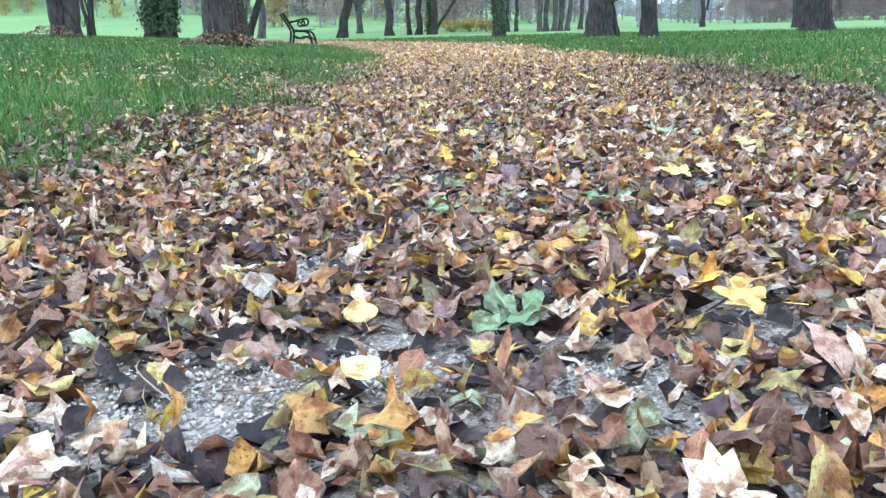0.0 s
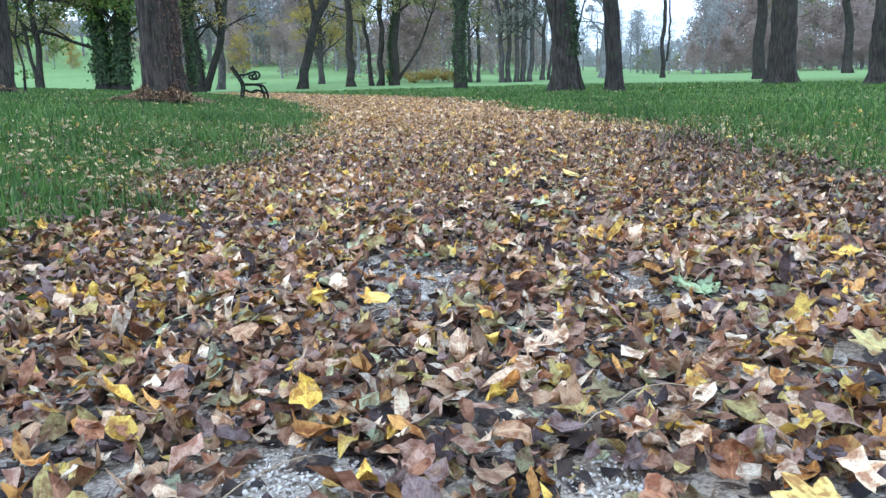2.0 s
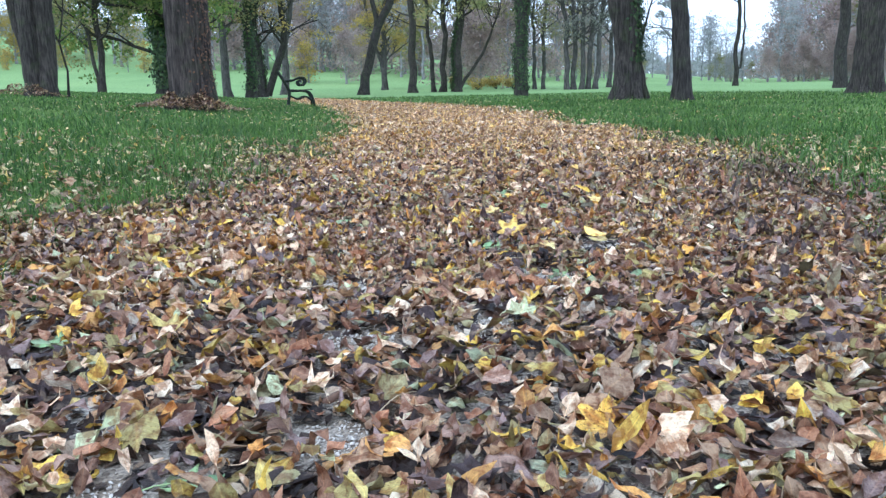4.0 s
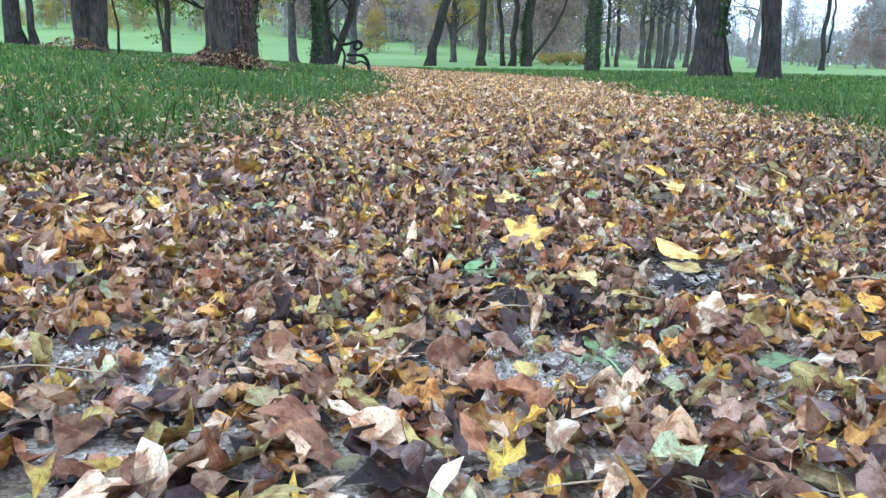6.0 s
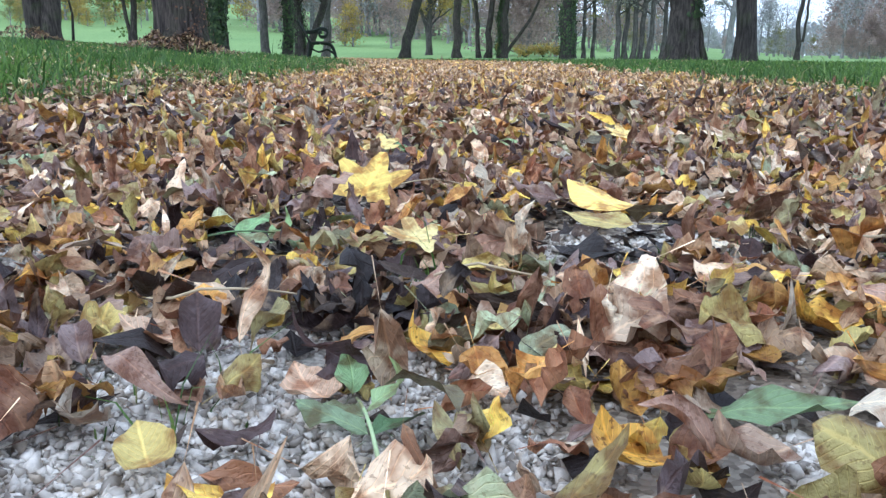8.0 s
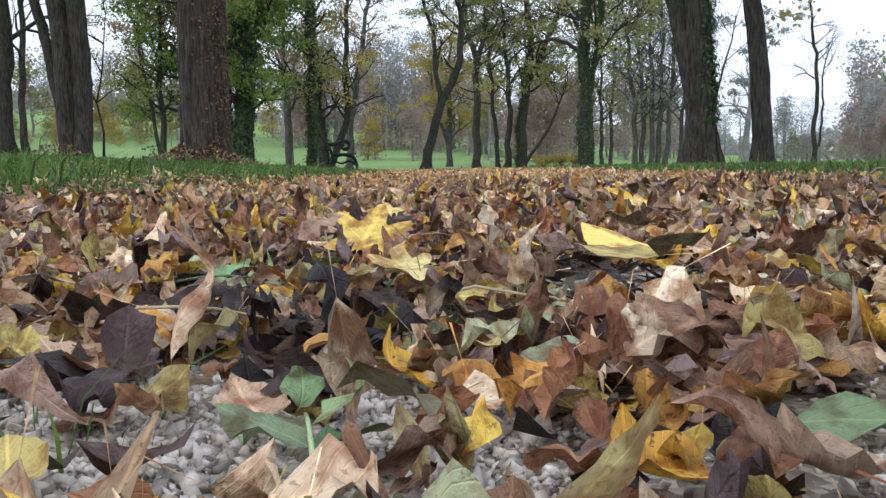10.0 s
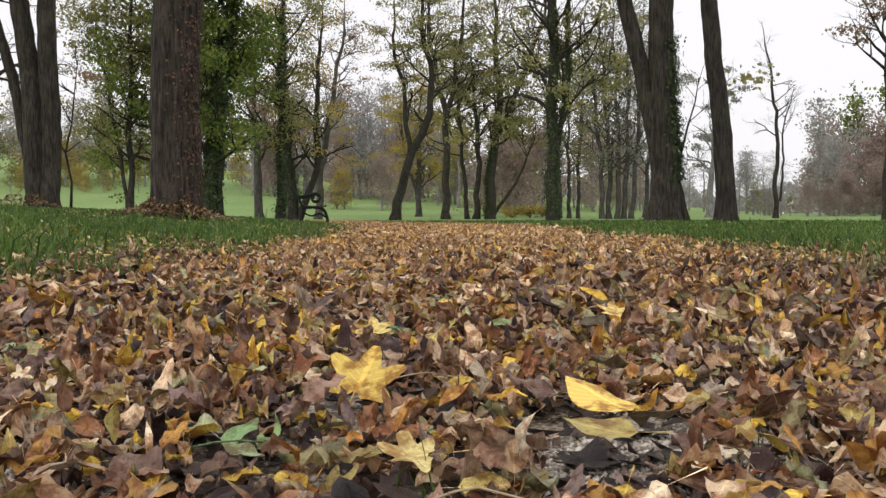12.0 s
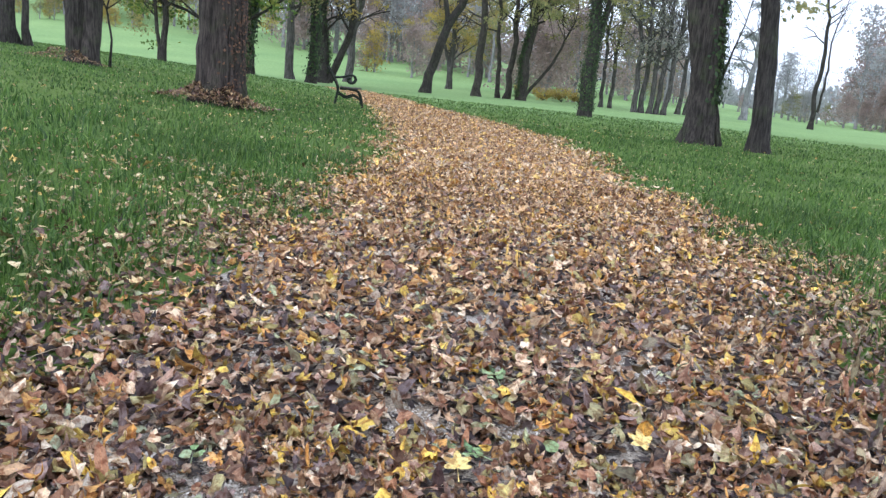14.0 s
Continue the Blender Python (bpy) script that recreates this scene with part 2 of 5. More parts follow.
M_DARK = leaf_material("dark_leaf", [(0, (0.055, 0.034, 0.034)), (1, (0.105, 0.062, 0.055))], True, 0.3, "LINEAR")
M_TAN = leaf_material("tan_leaf", [(0, (0.50, 0.36, 0.25)), (1, (0.58, 0.42, 0.30))], True, 0.5, "LINEAR")
M_GRASS = foliage_material("grass_blades", [(0, (0.034, 0.075, 0.015)), (0.45, (0.078, 0.155, 0.026)), (0.82, (0.145, 0.245, 0.043)), (0.97, (0.20, 0.30, 0.066)), (1, (0.40, 0.38, 0.17))], 0.35)
M_STRAW = plain_material("dry_stalk", (0.34, 0.25, 0.15), (0.55, 0.45, 0.30), 0.7)
M_BARK_BIG = bark_material("furrowed_bark", (0.026, 0.021, 0.019), (0.120, 0.096, 0.083), 0.25)
M_BARK_GREY = bark_material("grey_bark", (0.030, 0.026, 0.023), (0.112, 0.095, 0.082), 0.4)
M_BARK_DARK = bark_material("dark_bark", (0.026, 0.023, 0.021), (0.095, 0.082, 0.073), 0.3)
# trunks from about 80 m on: haze put into a lighter grey bark
M_BARK_MID = bark_material("hazed_grey_bark", (0.055, 0.050, 0.048), (0.165, 0.15, 0.14), 0.3, 0.6)
# bark of the farthest trees, lightened to imitate distance haze
M_BARK_FAR = bark_material("hazed_far_bark", (0.22, 0.21, 0.21), (0.38, 0.37, 0.37), 0.2, 0.4)
M_IVY = foliage_material("ivy_leaves", [(0, (0.025, 0.047, 0.014)), (0.6, (0.050, 0.088, 0.024)), (1, (0.10, 0.14, 0.04))], 0.25)
M_REDIVY = foliage_material("dead_ivy_leaves", [(0, (0.05, 0.028, 0.016)), (0.6, (0.13, 0.062, 0.03)), (1, (0.26, 0.13, 0.06))], 0.15)
F_GREEN = foliage_material("green_foliage", [(0, (0.10, 0.16, 0.035)), (0.6, (0.18, 0.26, 0.06)), (1, (0.36, 0.36, 0.08))], 0.5)
F_OLIVE = foliage_material("olive_foliage", [(0, (0.20, 0.21, 0.085)), (0.6, (0.31, 0.30, 0.12)), (1, (0.44, 0.36, 0.14))], 0.5)
F_YELLOW = foliage_material("yellow_foliage", [(0, (0.36, 0.30, 0.09)), (0.6, (0.50, 0.39, 0.12)), (1, (0.60, 0.42, 0.10))], 0.5)
F_RUST = foliage_material("rust_foliage", [(0, (0.24, 0.165, 0.12)), (0.6, (0.37, 0.255, 0.175)), (1, (0.46, 0.32, 0.19))], 0.5)
# F_FAR and F_GREY: far foliage with haze mixed into the leaf colours
F_FAR = foliage_material("hazed_brown_foliage", [(0, (0.34, 0.26, 0.235)), (0.6, (0.42, 0.325, 0.285)), (1, (0.47, 0.365, 0.31))], 0.5)
F_GREY = foliage_material("hazed_grey_foliage", [(0, (0.36, 0.36, 0.36)), (0.6, (0.42, 0.415, 0.40)), (1, (0.47, 0.45, 0.42))], 0.5)
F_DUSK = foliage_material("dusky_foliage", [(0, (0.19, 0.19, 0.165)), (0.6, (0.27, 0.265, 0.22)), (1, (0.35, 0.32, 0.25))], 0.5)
M_IRON = plain_material("dark_green_iron", (0.010, 0.014, 0.010), (0.024, 0.030, 0.022), 0.65, 0.0, 60.0)
M_SLAT = plain_material("weathered_slat", (0.035, 0.028, 0.022), (0.10, 0.08, 0.06), 0.7, 0.0, 14.0, (4, 4, 30))


# ---------------------------------------------------------------- mesh helpers
def link_part(name, mesh, mat, parent=None, label=""):
    mesh.materials.append(mat)
    ob = new(name, mesh)
    if parent is not None:
        ob.parent = parent
    if label:
        ob["label"] = label
    return ob


def tri_mesh(name, verts, tris, uv=None, smooth=True):
    """A mesh from arrays of vertices and triangles."""
    me = bpy.data.meshes.new(name)
    verts, tris = np.asarray(verts, np.float32), np.asarray(tris, np.int32)
    me.vertices.add(len(verts))
    me.vertices.foreach_set("co", verts.ravel())
    me.loops.add(tris.size)
    me.loops.foreach_set("vertex_index", tris.ravel())
    me.polygons.add(len(tris))
    me.polygons.foreach_set("loop_start", np.arange(0, tris.size, 3, dtype=np.int32))
    if smooth:
        me.polygons.foreach_set("use_smooth", np.ones(len(tris), dtype=bool))
    if uv is not None:
        me.uv_layers.new(name="UVMap").data.foreach_set("uv", np.asarray(uv, np.float32)[tris.ravel()].ravel())
    me.update(calc_edges=True)
    me.validate()
    return me


def part(name, bm, mat, parent, label=""):
    me = bpy.data.meshes.new(name)
    bm.to_mesh(me)
    bm.free()
    return link_part(name, me, mat, parent, label)


class Heap:
    """Collects pieces of geometry that become one mesh."""
    def __init__(self):
        self.v, self.t, self.u, self.n = [], [], [], 0

    def add(self, v, t, u=None):
        self.v.append(np.asarray(v, float).reshape(-1, 3))
        self.t.append(np.asarray(t, int).reshape(-1, 3) + self.n)
        self.u.append(np.zeros((len(self.v[-1]), 2)) if u is None else np.asarray(u).reshape(-1, 2))
        self.n += len(self.v[-1])

    def mesh(self, name, smooth=True):
        return tri_mesh(name, np.concatenate(self.v), np.concatenate(self.t), np.concatenate(self.u), smooth)


def empty(name, place):
    e = new(name)
    e.empty_display_size = 0.2
    e.location = place
    return e


def tube(heap, pts, radii, sides, rng=None, rough=0.0, flare=None, lobes=None):
    """A tapered tube along pts. rough: uneven radius; lobes: ridges round the trunk."""
    pts = np.asarray(pts, float)
    k = len(pts)
    tang = np.gradient(pts, axis=0)
    tang /= np.linalg.norm(tang, axis=1)[:, None] + 1e-9
    ref = np.array([1.0, 0, 0]) if abs(tang[0][0]) < 0.8 else np.array([0, 1.0, 0])
    ang = np.arange(sides) / sides * 2 * np.pi
    v = np.empty((k, sides, 3))
    ph = rng.random(8) * 6.28 if rng is not None else np.zeros(8)
    for i in range(k):
        a = np.cross(tang[i], ref)
        a /= np.linalg.norm(a) + 1e-9
        b = np.cross(tang[i], a)
        r = np.full(sides, radii[i])
        if lobes:
            s = i / (k - 1)
            r = r * (1 + lobes * (0.5 * np.sin(3 * ang + ph[0] + s) + 0.35 * np.sin(5 * ang + ph[1] - 2 * s) + 0.25 * np.sin(8 * ang + ph[2] + 3 * s)))
        if rough and rng is not None:
            r = r * (1 + rng.normal(0, rough, sides))
        if flare is not None:
            r = r * (1 + flare[i] * (0.55 + 0.45 * np.sin(5 * ang + ph[3])))
        v[i] = pts[i] + np.outer(np.cos(ang) * r, a) + np.outer(np.sin(ang) * r, b)
    idx = np.arange(k * sides).reshape(k, sides)
    p, q = idx[:-1], idx[1:]
    pr, qr = np.roll(p, -1, 1), np.roll(q, -1, 1)
    t = np.concatenate([np.stack([p, q, pr], -1).reshape(-1, 3), np.stack([pr, q, qr], -1).reshape(-1, 3)])
    v = np.concatenate([v.reshape(-1, 3), pts[-1:]])
    last = idx[-1]
    t = np.concatenate([t, np.stack([last, np.full(sides, k * sides), np.roll(last, -1)], -1)])
    heap.add(v, t)


# ---------------------------------------------------------------- plan: path edges and ground height
EDGE_Y = [-40, 0, 4, 8, 10, 12, 15, 20, 26, 32, 40, 48, 60, 80, 110]
EDGE_L = [-1.65, -1.45, -1.22, -1.02, -1.0, -1.05, -1.25, -2.0, -3.35, -4.8, -7.6, -10.0, -14.4, -24, -42]
EDGE_R = [2.3, 2.4, 2.42, 2.48, 2.52, 2.48, 2.22, 1.55, 0.4, -1.5, -4.4, -7.2, -12.0, -22, -40]


def wave(x, y, s, seed=0):
    """Smooth value noise from -1 to 1 on arrays."""
    r = np.random.default_rng(900 + seed)
    g = r.random((64, 64)) * 2 - 1
    u, v = np.asarray(x) * s, np.asarray(y) * s
    i, j = np.floor(u).astype(int), np.floor(v).astype(int)
    fu, fv = u - i, v - j
    fu, fv = fu * fu * (3 - 2 * fu), fv * fv * (3 - 2 * fv)
    g00, g10, g01, g11 = g[i % 64, j % 64], g[(i + 1) % 64, j % 64], g[i % 64, (j + 1) % 64], g[(i + 1) % 64, (j + 1) % 64]
    return (g00 * (1 - fu) + g10 * fu) * (1 - fv) + (g01 * (1 - fu) + g11 * fu) * fv


def path_edges(y):
    return np.interp(y, EDGE_Y, EDGE_L), np.interp(y, EDGE_Y, EDGE_R)


def outside(x, y):
    """How far a place lies outside the path on its left and on its right."""
    a, b = path_edges(y)
    return np.maximum(a - x, 0), np.maximum(x - b, 0)


def gz(x, y):
    """The ground's height: flat path, a low bank on the left, a hill far behind."""
    x, y = np.asarray(x, float), np.asarray(y, float)
    a, b = outside(x, y)
    turf = 0.025 * np.clip((a + b) / 0.35, 0, 1)
    bank = 1.5 * np.tanh(0.042 * a) * np.clip(1 - (y - 60) / 60, 0.0, 1) * np.clip((y + 30) / 40, 0, 1)
    mound = 0.10 * np.exp(-((x - 5) ** 2 + (y - 28) ** 2) / 60)
    az = x / np.maximum(np.abs(y), 1)
    hill = np.clip((y - 105) / 100, 0, 2.2) ** 1.3 * np.clip(3.2 - 10.5 * az, 0.4, 10)
    return turf + bank + mound + hill + 0.012 * wave(x, y, 0.8, 3) * np.clip((a + b) / 1.0, 0, 1)


def grid_mesh(name, xs, ys, dz=0.0):
    X, Y = np.meshgrid(xs, ys)
    v = np.stack([X, Y, gz(X, Y) + dz], -1).reshape(-1, 3)
    i = np.arange(len(xs) * len(ys)).reshape(len(ys), len(xs))
    a, b, c, d = i[:-1, :-1].ravel(), i[:-1, 1:].ravel(), i[1:, 1:].ravel(), i[1:, :-1].ravel()
    return tri_mesh(name, v, np.concatenate([np.stack([a, b, c], -1), np.stack([a, c, d], -1)]))


def spaced(fine, step, far, grow=1.16):
    out, s, x = [0.0], step, 0.0
    while x < far:
        if x > fine:
            s *= grow
        x += s
        out.append(x)
    return np.array(out)


half = spaced(8, 0.4, 2500)
ahead = spaced(30, 0.5, 2500)
ground = link_part("ground", grid_mesh("ground", np.concatenate([-half[:0:-1], half]), np.concatenate([-spaced(4, 0.5, 2500)[:0:-1], ahead])), M_GROUND)
tagged(ground, "green lawn running out into a bright meadow", "lawn", kind="structure")

# the gravel path: a strip between its two edges
ys = np.concatenate([np.arange(-38, 30, 0.4), np.arange(30, 108, 1.0)])
L, R = path_edges(ys)
wob = 0.12 * wave(ys, ys * 0, 0.9, 5)
f = np.linspace(0, 1, 11)
X = (L + wob)[:, None] * (1 - f) + (R + 0.12 * wave(ys, ys * 0, 1.1, 6))[:, None] * f
Y = np.repeat(ys[:, None], 11, 1)
Z = gz(X, Y) + 0.006 + 0.006 * wave(X, Y, 2.2, 8)
Z[:, 0] -= 0.02
Z[:, -1] -= 0.02
i = np.arange(X.size).reshape(X.shape)
a, b, c, d = i[:-1, :-1].ravel(), i[:-1, 1:].ravel(), i[1:, 1:].ravel(), i[1:, :-1].ravel()
path = link_part("path", tri_mesh("path", np.stack([X, Y, Z], -1).reshape(-1, 3), np.concatenate([np.stack([a, b, c], -1), np.stack([a, c, d], -1)])), M_GRAVEL)
tagged(path, "pale grey gravel footpath buried under fallen leaves", "path", kind="structure")

# ---------------------------------------------------------------- trees
def smooth_line(points, step=0.6):
    """A rounded line through (dx, dy, z) points."""
    p = np.asarray(points, float)
    z = np.arange(p[0, 2], p[-1, 2] + step * 0.5, step)
    out = np.stack([np.interp(z, p[:, 2], p[:, 0]), np.interp(z, p[:, 2], p[:, 1]), z], -1)
    for _ in range(2):
        out[1:-1] = (out[:-2] + 2 * out[1:-1] + out[2:]) / 4
    return out


def grow(heap, p0, direction, length, r, depth, rng, tips, up=0.25, kids=4):
    """A bough with its boughs and twigs."""
    n = 6 if depth > 1 else (5 if depth else 4)
    d = np.array(direction, float)
    d /= np.linalg.norm(d)
    pts = [np.array(p0, float)]
    for _ in range(n - 1):
        d = d + rng.normal(0, 0.16, 3) + np.array([0, 0, up * 0.25])
        d /= np.linalg.norm(d)
        pts.append(pts[-1] + d * length / (n - 1))
    pts = np.array(pts)
    rad = r * np.linspace(1, 0.3, n)
    tube(heap, pts, rad, 6 if r > 0.06 else (4 if r > 0.02 else 3))
    if depth == 0:
        tips.append(pts[1:])
        return
    for k in range(kids):
        s = rng.uniform(0.3, 1.0) * (n - 1)
        i = min(int(s), n - 2)
        at = pts[i] + (pts[i + 1] - pts[i]) * (s - i)
        side = rng.normal(0, 1, 3)
        side -= d * side.dot(d)
        nd = d * rng.uniform(0.5, 1.0) + side / (np.linalg.norm(side) + 1e-6) * rng.uniform(0.5, 0.95)
        grow(heap, at, nd, length * rng.uniform(0.42, 0.65), max(rad[i] * 0.6, 0.008), depth - 1, rng, tips, up, kids)
    tips.append(pts[-2:])


def leaf_cards(heap, at, size, rng, out=None):
    """Small pointed leaves, bent along the middle, round the given places."""
    n = len(at)
    a = rng.normal(0, 1, (n, 3)) if out is None else np.cross(out, rng.normal(0, 1, (n, 3)))
    a /= np.linalg.norm(a, axis=1)[:, None] + 1e-9
    b = np.cross(a, rng.normal(0, 1, (n, 3)) if out is None else out)
    b /= np.linalg.norm(b, axis=1)[:, None] + 1e-9
    c = np.cross(a, b)
    s = (size * rng.uniform(0.6, 1.4, n))[:, None]
    v = np.stack([at - a * s * 0.5, at + b * s * 0.36 + c * s * 0.1, at + a * s * 0.5, at - b * s * 0.36 + c * s * 0.1], 1)
    i = np.arange(n)[:, None] * 4
    heap.add(v, np.concatenate([i + [0, 1, 2], i + [0, 2, 3]]))


def make_tree(place, stems, bark, label, foliage=None, leaves=0, leaf=0.3, spread=0.5, first=6.0, boughs=14, reach=5.0, depth=2,
              ivy=None, seed=1, near=False, low=None, kids=4, sink=0.15):
    """stems: each a list of (dx, dy, z) points from the base up, with the radius at its foot and top.
    first: the height of the lowest bough. ivy: (material, amount, from, to, leaf size, side)."""
    rng = np.random.default_rng(seed)
    x, y = place
    if y > 0:
        leaves, leaf = int(leaves * 1.5), leaf * 0.95
    base = empty("tree", (x, y, float(gz(x, y)) - sink))
    wood, tips = Heap(), []
    lines = []
    for k, (pts, r0, r1) in enumerate(stems):
        line = smooth_line(pts, 0.3 if near else 0.9)
        m = len(line)
        s = np.linspace(0, 1, m)
        rad = r0 * (1 - s) ** 0.75 * 0.92 + r1 * s + r0 * 0.08 * (1 - s)
        z = line[:, 2] - line[0, 2]
        line[1:-1, :2] += rng.normal(0, 0.012 if near else 0.05, (m - 2, 2))
        sway = (0.05 if near else 0.12) * np.minimum(z / 1.5, 1)
        line[:, 0] += sway * np.sin(z * rng.uniform(0.8, 1.3) + rng.uniform(0, 6)) * (0.5 + 0.5 * s)
        line[:, 1] += sway * np.sin(z * rng.uniform(0.7, 1.2) + rng.uniform(0, 6))
        flare = (0.8 if near else 0.55) * np.exp(-z / 0.38) if pts[0][2] < 0.3 else None
        tube(wood, line, rad, 28 if near else 10, rng, 0.022 if near else 0.02, flare, 0.07 if near else 0.05)
        lines.append((line, rad))
        top = line[-1][2]
        nb = max(3, int(boughs * (0.6 + 0.4 * (r0 / stems[0][1]))))
        for q in range(nb):
            h = first + (top - first) * (q + rng.random()) / nb
            if h < line[0][2] + 0.5 or h > top:
                continue
            i = int(np.argmin(abs(line[:, 2] - h)))
            t = rng.uniform(0, 6.283)
            rise = rng.uniform(0.35, 1.1)
            ln = reach * (1.05 - 0.6 * (h - first) / max(top - first, 1)) * rng.uniform(0.6, 1.15)
            grow(wood, line[i], (math.cos(t), math.sin(t), rise), ln, max(min(rad[i] * 0.45, 0.14), 0.03), depth, rng, tips, kids=kids)
        grow(wood, line[-1], (0.1, 0, 1), reach * 0.6, rad[-1], max(depth - 1, 1), rng, tips, kids=kids)
    trunk = link_part("trunk", wood.mesh("trunk"), bark, base)
    if leaves and tips:
        p = np.concatenate(tips)
        if low is not None:
            p = p[p[:, 2] > low]
        many, loose = (max(leaves // 70, 8), 0.34) if y > 0 else (max(leaves // 9, 8), 0.62)
        knots = p[rng.integers(0, len(p), many)] + rng.normal(0, spread * 0.8, (many, 3))
        at = knots[rng.integers(0, many, leaves)] + rng.normal(0, spread * loose, (leaves, 3)) * (1.25, 1.25, 0.6)
        crown = Heap()
        leaf_cards(crown, at, leaf, rng)
        link_part("crown", crown.mesh("crown", False), foliage, base)
    if ivy:
        mat, amount, z0, z1, size, side = ivy
        heap = Heap()
        for line, rad in lines[:1 + (side is None)]:
            hi = min(z1, line[-1][2])
            h = z0 + (hi - z0) * rng.random(amount) ** 1.15
            i = np.array([int(np.argmin(abs(line[:, 2] - q))) for q in h])
            t = rng.uniform(0, 6.283, amount) if side is None else rng.normal(side, 0.5, amount)
            out = np.stack([np.cos(t), np.sin(t), rng.normal(0.15, 0.2, amount)], -1)
            rr = rad[i] * rng.uniform(1.0, 1.12, amount) + rng.exponential(size * 0.6, amount) * (0.6 + 0.7 * (wave(h * 3, t * 2, 1.0, 9) + 1) / 2)
            at = np.stack([line[i, 0] + np.cos(t) * rr, line[i, 1] + np.sin(t) * rr, h], -1)
            leaf_cards(heap, at, size, rng, out)
        link_part("ivy", heap.mesh("ivy", False), mat, base, "clinging ivy leaves")
    tagged(base, label, "tree", "park trees")
    return base


def straight(h, dx=0.0, dy=0.0):
    return [(0, 0, 0), (dx * 0.3, dy * 0.3, h * 0.35), (dx, dy, h)]


# the thick furrowed trunk on the lawn beside the path
make_tree((-5.74, 21.2), [([(0, 0, 0), (0.04, 0, 3), (0.1, 0, 8), (0.3, 0.2, 22)], 0.45, 0.26)], M_BARK_BIG, "thick straight tree trunk with deeply furrowed brown bark",
          F_OLIVE, 5000, 0.16, 0.7, 11.0, 14, 5.5, ivy=(M_REDIVY, 1500, 0.1, 6.5, 0.055, -0.15), seed=3, near=True)
# three stems from one foot on the bank
make_tree((-13.7, 29.6), [([(-0.16, 0, 0), (-0.17, 0, 1.2), (-0.26, 0, 3.2), (-0.62, 0, 6.6), (-1.4, 0.5, 18)], 0.31, 0.12),
                           ([(0.16, 0.05, 0), (0.18, 0.1, 1.2), (0.22, 0.1, 3.2), (0.2, 0.2, 6.6), (0.8, 0.5, 17)], 0.30, 0.12),
                           ([(-0.15, 0, 0.8), (-0.55, 0, 2.4), (-0.95, 0, 4.2), (-1.5, -0.2, 6.6), (-3.0, -0.5, 14)], 0.17, 0.05)],
          M_BARK_GREY, "old tree with three brown-grey stems from one foot", F_RUST, 900, 0.14, 0.6, 6.5, 10, 4.0, seed=4, near=True)
make_tree((-24.6, 41.7), [([(0, 0, 0), (-0.2, 0, 4), (0.3, 0, 8), (0.2, 0, 17)], 0.40, 0.08), ([(0.85, 0.1, 0), (0.75, 0, 4), (1.1, 0, 8), (1.5, 0, 14)], 0.17, 0.05)],
          M_BARK_DARK, "dark bare tree with two stems on the bank", F_RUST, 600, 0.2, 0.7, 4.0, 14, 4.0, seed=5)
make_tree((-13.15, 30.2), [([(0, 0, 0), (0.08, 0, 1.0), (0.0, 0, 2.2), (0.12, 0, 4.5)], 0.035, 0.012)], M_BARK_DARK, "thin bare sapling beside the old tree", None, 0, first=1.2, boughs=7, reach=1.0, depth=1, seed=30, sink=0.05)
# ivy-clad pair behind the thick trunk
for (px, py), dx, sd in (((-21.9, 60.0), -0.4, 6), ((-20.9, 60.0), 2.8, 7)):
    make_tree((px, py), [(straight(20, dx), 0.52, 0.1)], M_BARK_DARK, "dark tree trunk overgrown with green ivy", F_GREEN, 14000, 0.26, 1.2, 2.6, 22, 5.2,
              ivy=(M_IVY, 5000, 0.6, 15, 0.24, None), seed=sd)
make_tree((-24.9, 72.8), [(straight(15, 0.4), 0.27, 0.06)], M_BARK_DARK, "slender tree with green leaves on the meadow's edge", F_GREEN, 5000, 0.2, 1.0, 3.0, 14, 3.5, seed=8)
make_tree((-25.6, 58.6), [([(0, 0, 0), (0.05, 0, 4), (0.1, 0, 9), (0.4, 0, 16)], 0.22, 0.05), ([(-0.2, 0, 0.2), (-0.7, 0, 4), (-1.8, 0, 10), (-2.6, 0, 15)], 0.13, 0.04)],
          M_BARK_GREY, "slim forked tree with thin yellow-green leaves", F_OLIVE, 11000, 0.17, 1.0, 2.4, 20, 4.4, seed=9)
make_tree((-24.4, 81.0), [(straight(16, -0.5), 0.42, 0.08)], M_BARK_MID, "grey trunk with thin rust-coloured crown", F_RUST, 2200, 0.21, 1.0, 5.5, 14, 4.5, seed=10)
make_tree((-18.7, 69.3), [(straight(21, 0.3), 0.40, 0.08)], M_BARK_DARK, "tall ivy-clad tree with thin green crown", F_OLIVE, 5200, 0.2, 1.0, 4.5, 20, 4.5,
          ivy=(M_IVY, 2200, 0.8, 16, 0.2, None), seed=11)
make_tree((-21.2, 81.3), [([(0, 0, 0), (-0.3, 0, 3), (-0.6, 0, 8), (-0.9, 0, 20)], 0.5, 0.08), ([(0.5, 0, 0.3), (1.5, 0, 2.6), (2.3, 0, 5.5), (2.2, 0, 10), (2.8, 0, 19)], 0.36, 0.06)],
          M_BARK_DARK, "dark tree forking close above the ground behind the bench", F_YELLOW, 3600, 0.2, 1.1, 4.0, 16, 4.5, ivy=(M_IVY, 900, 1, 10, 0.2, 0.5), seed=12)
make_tree((-24.8, 103.4), [([(0, 0, 0), (0.3, 0, 6), (1.6, 0, 13), (3.6, 0, 24)], 0.48, 0.07)], M_BARK_MID, "leaning tree with rust-brown leaves", F_RUST, 2200, 0.24, 1.2, 5.0, 20, 5.5, seed=13)
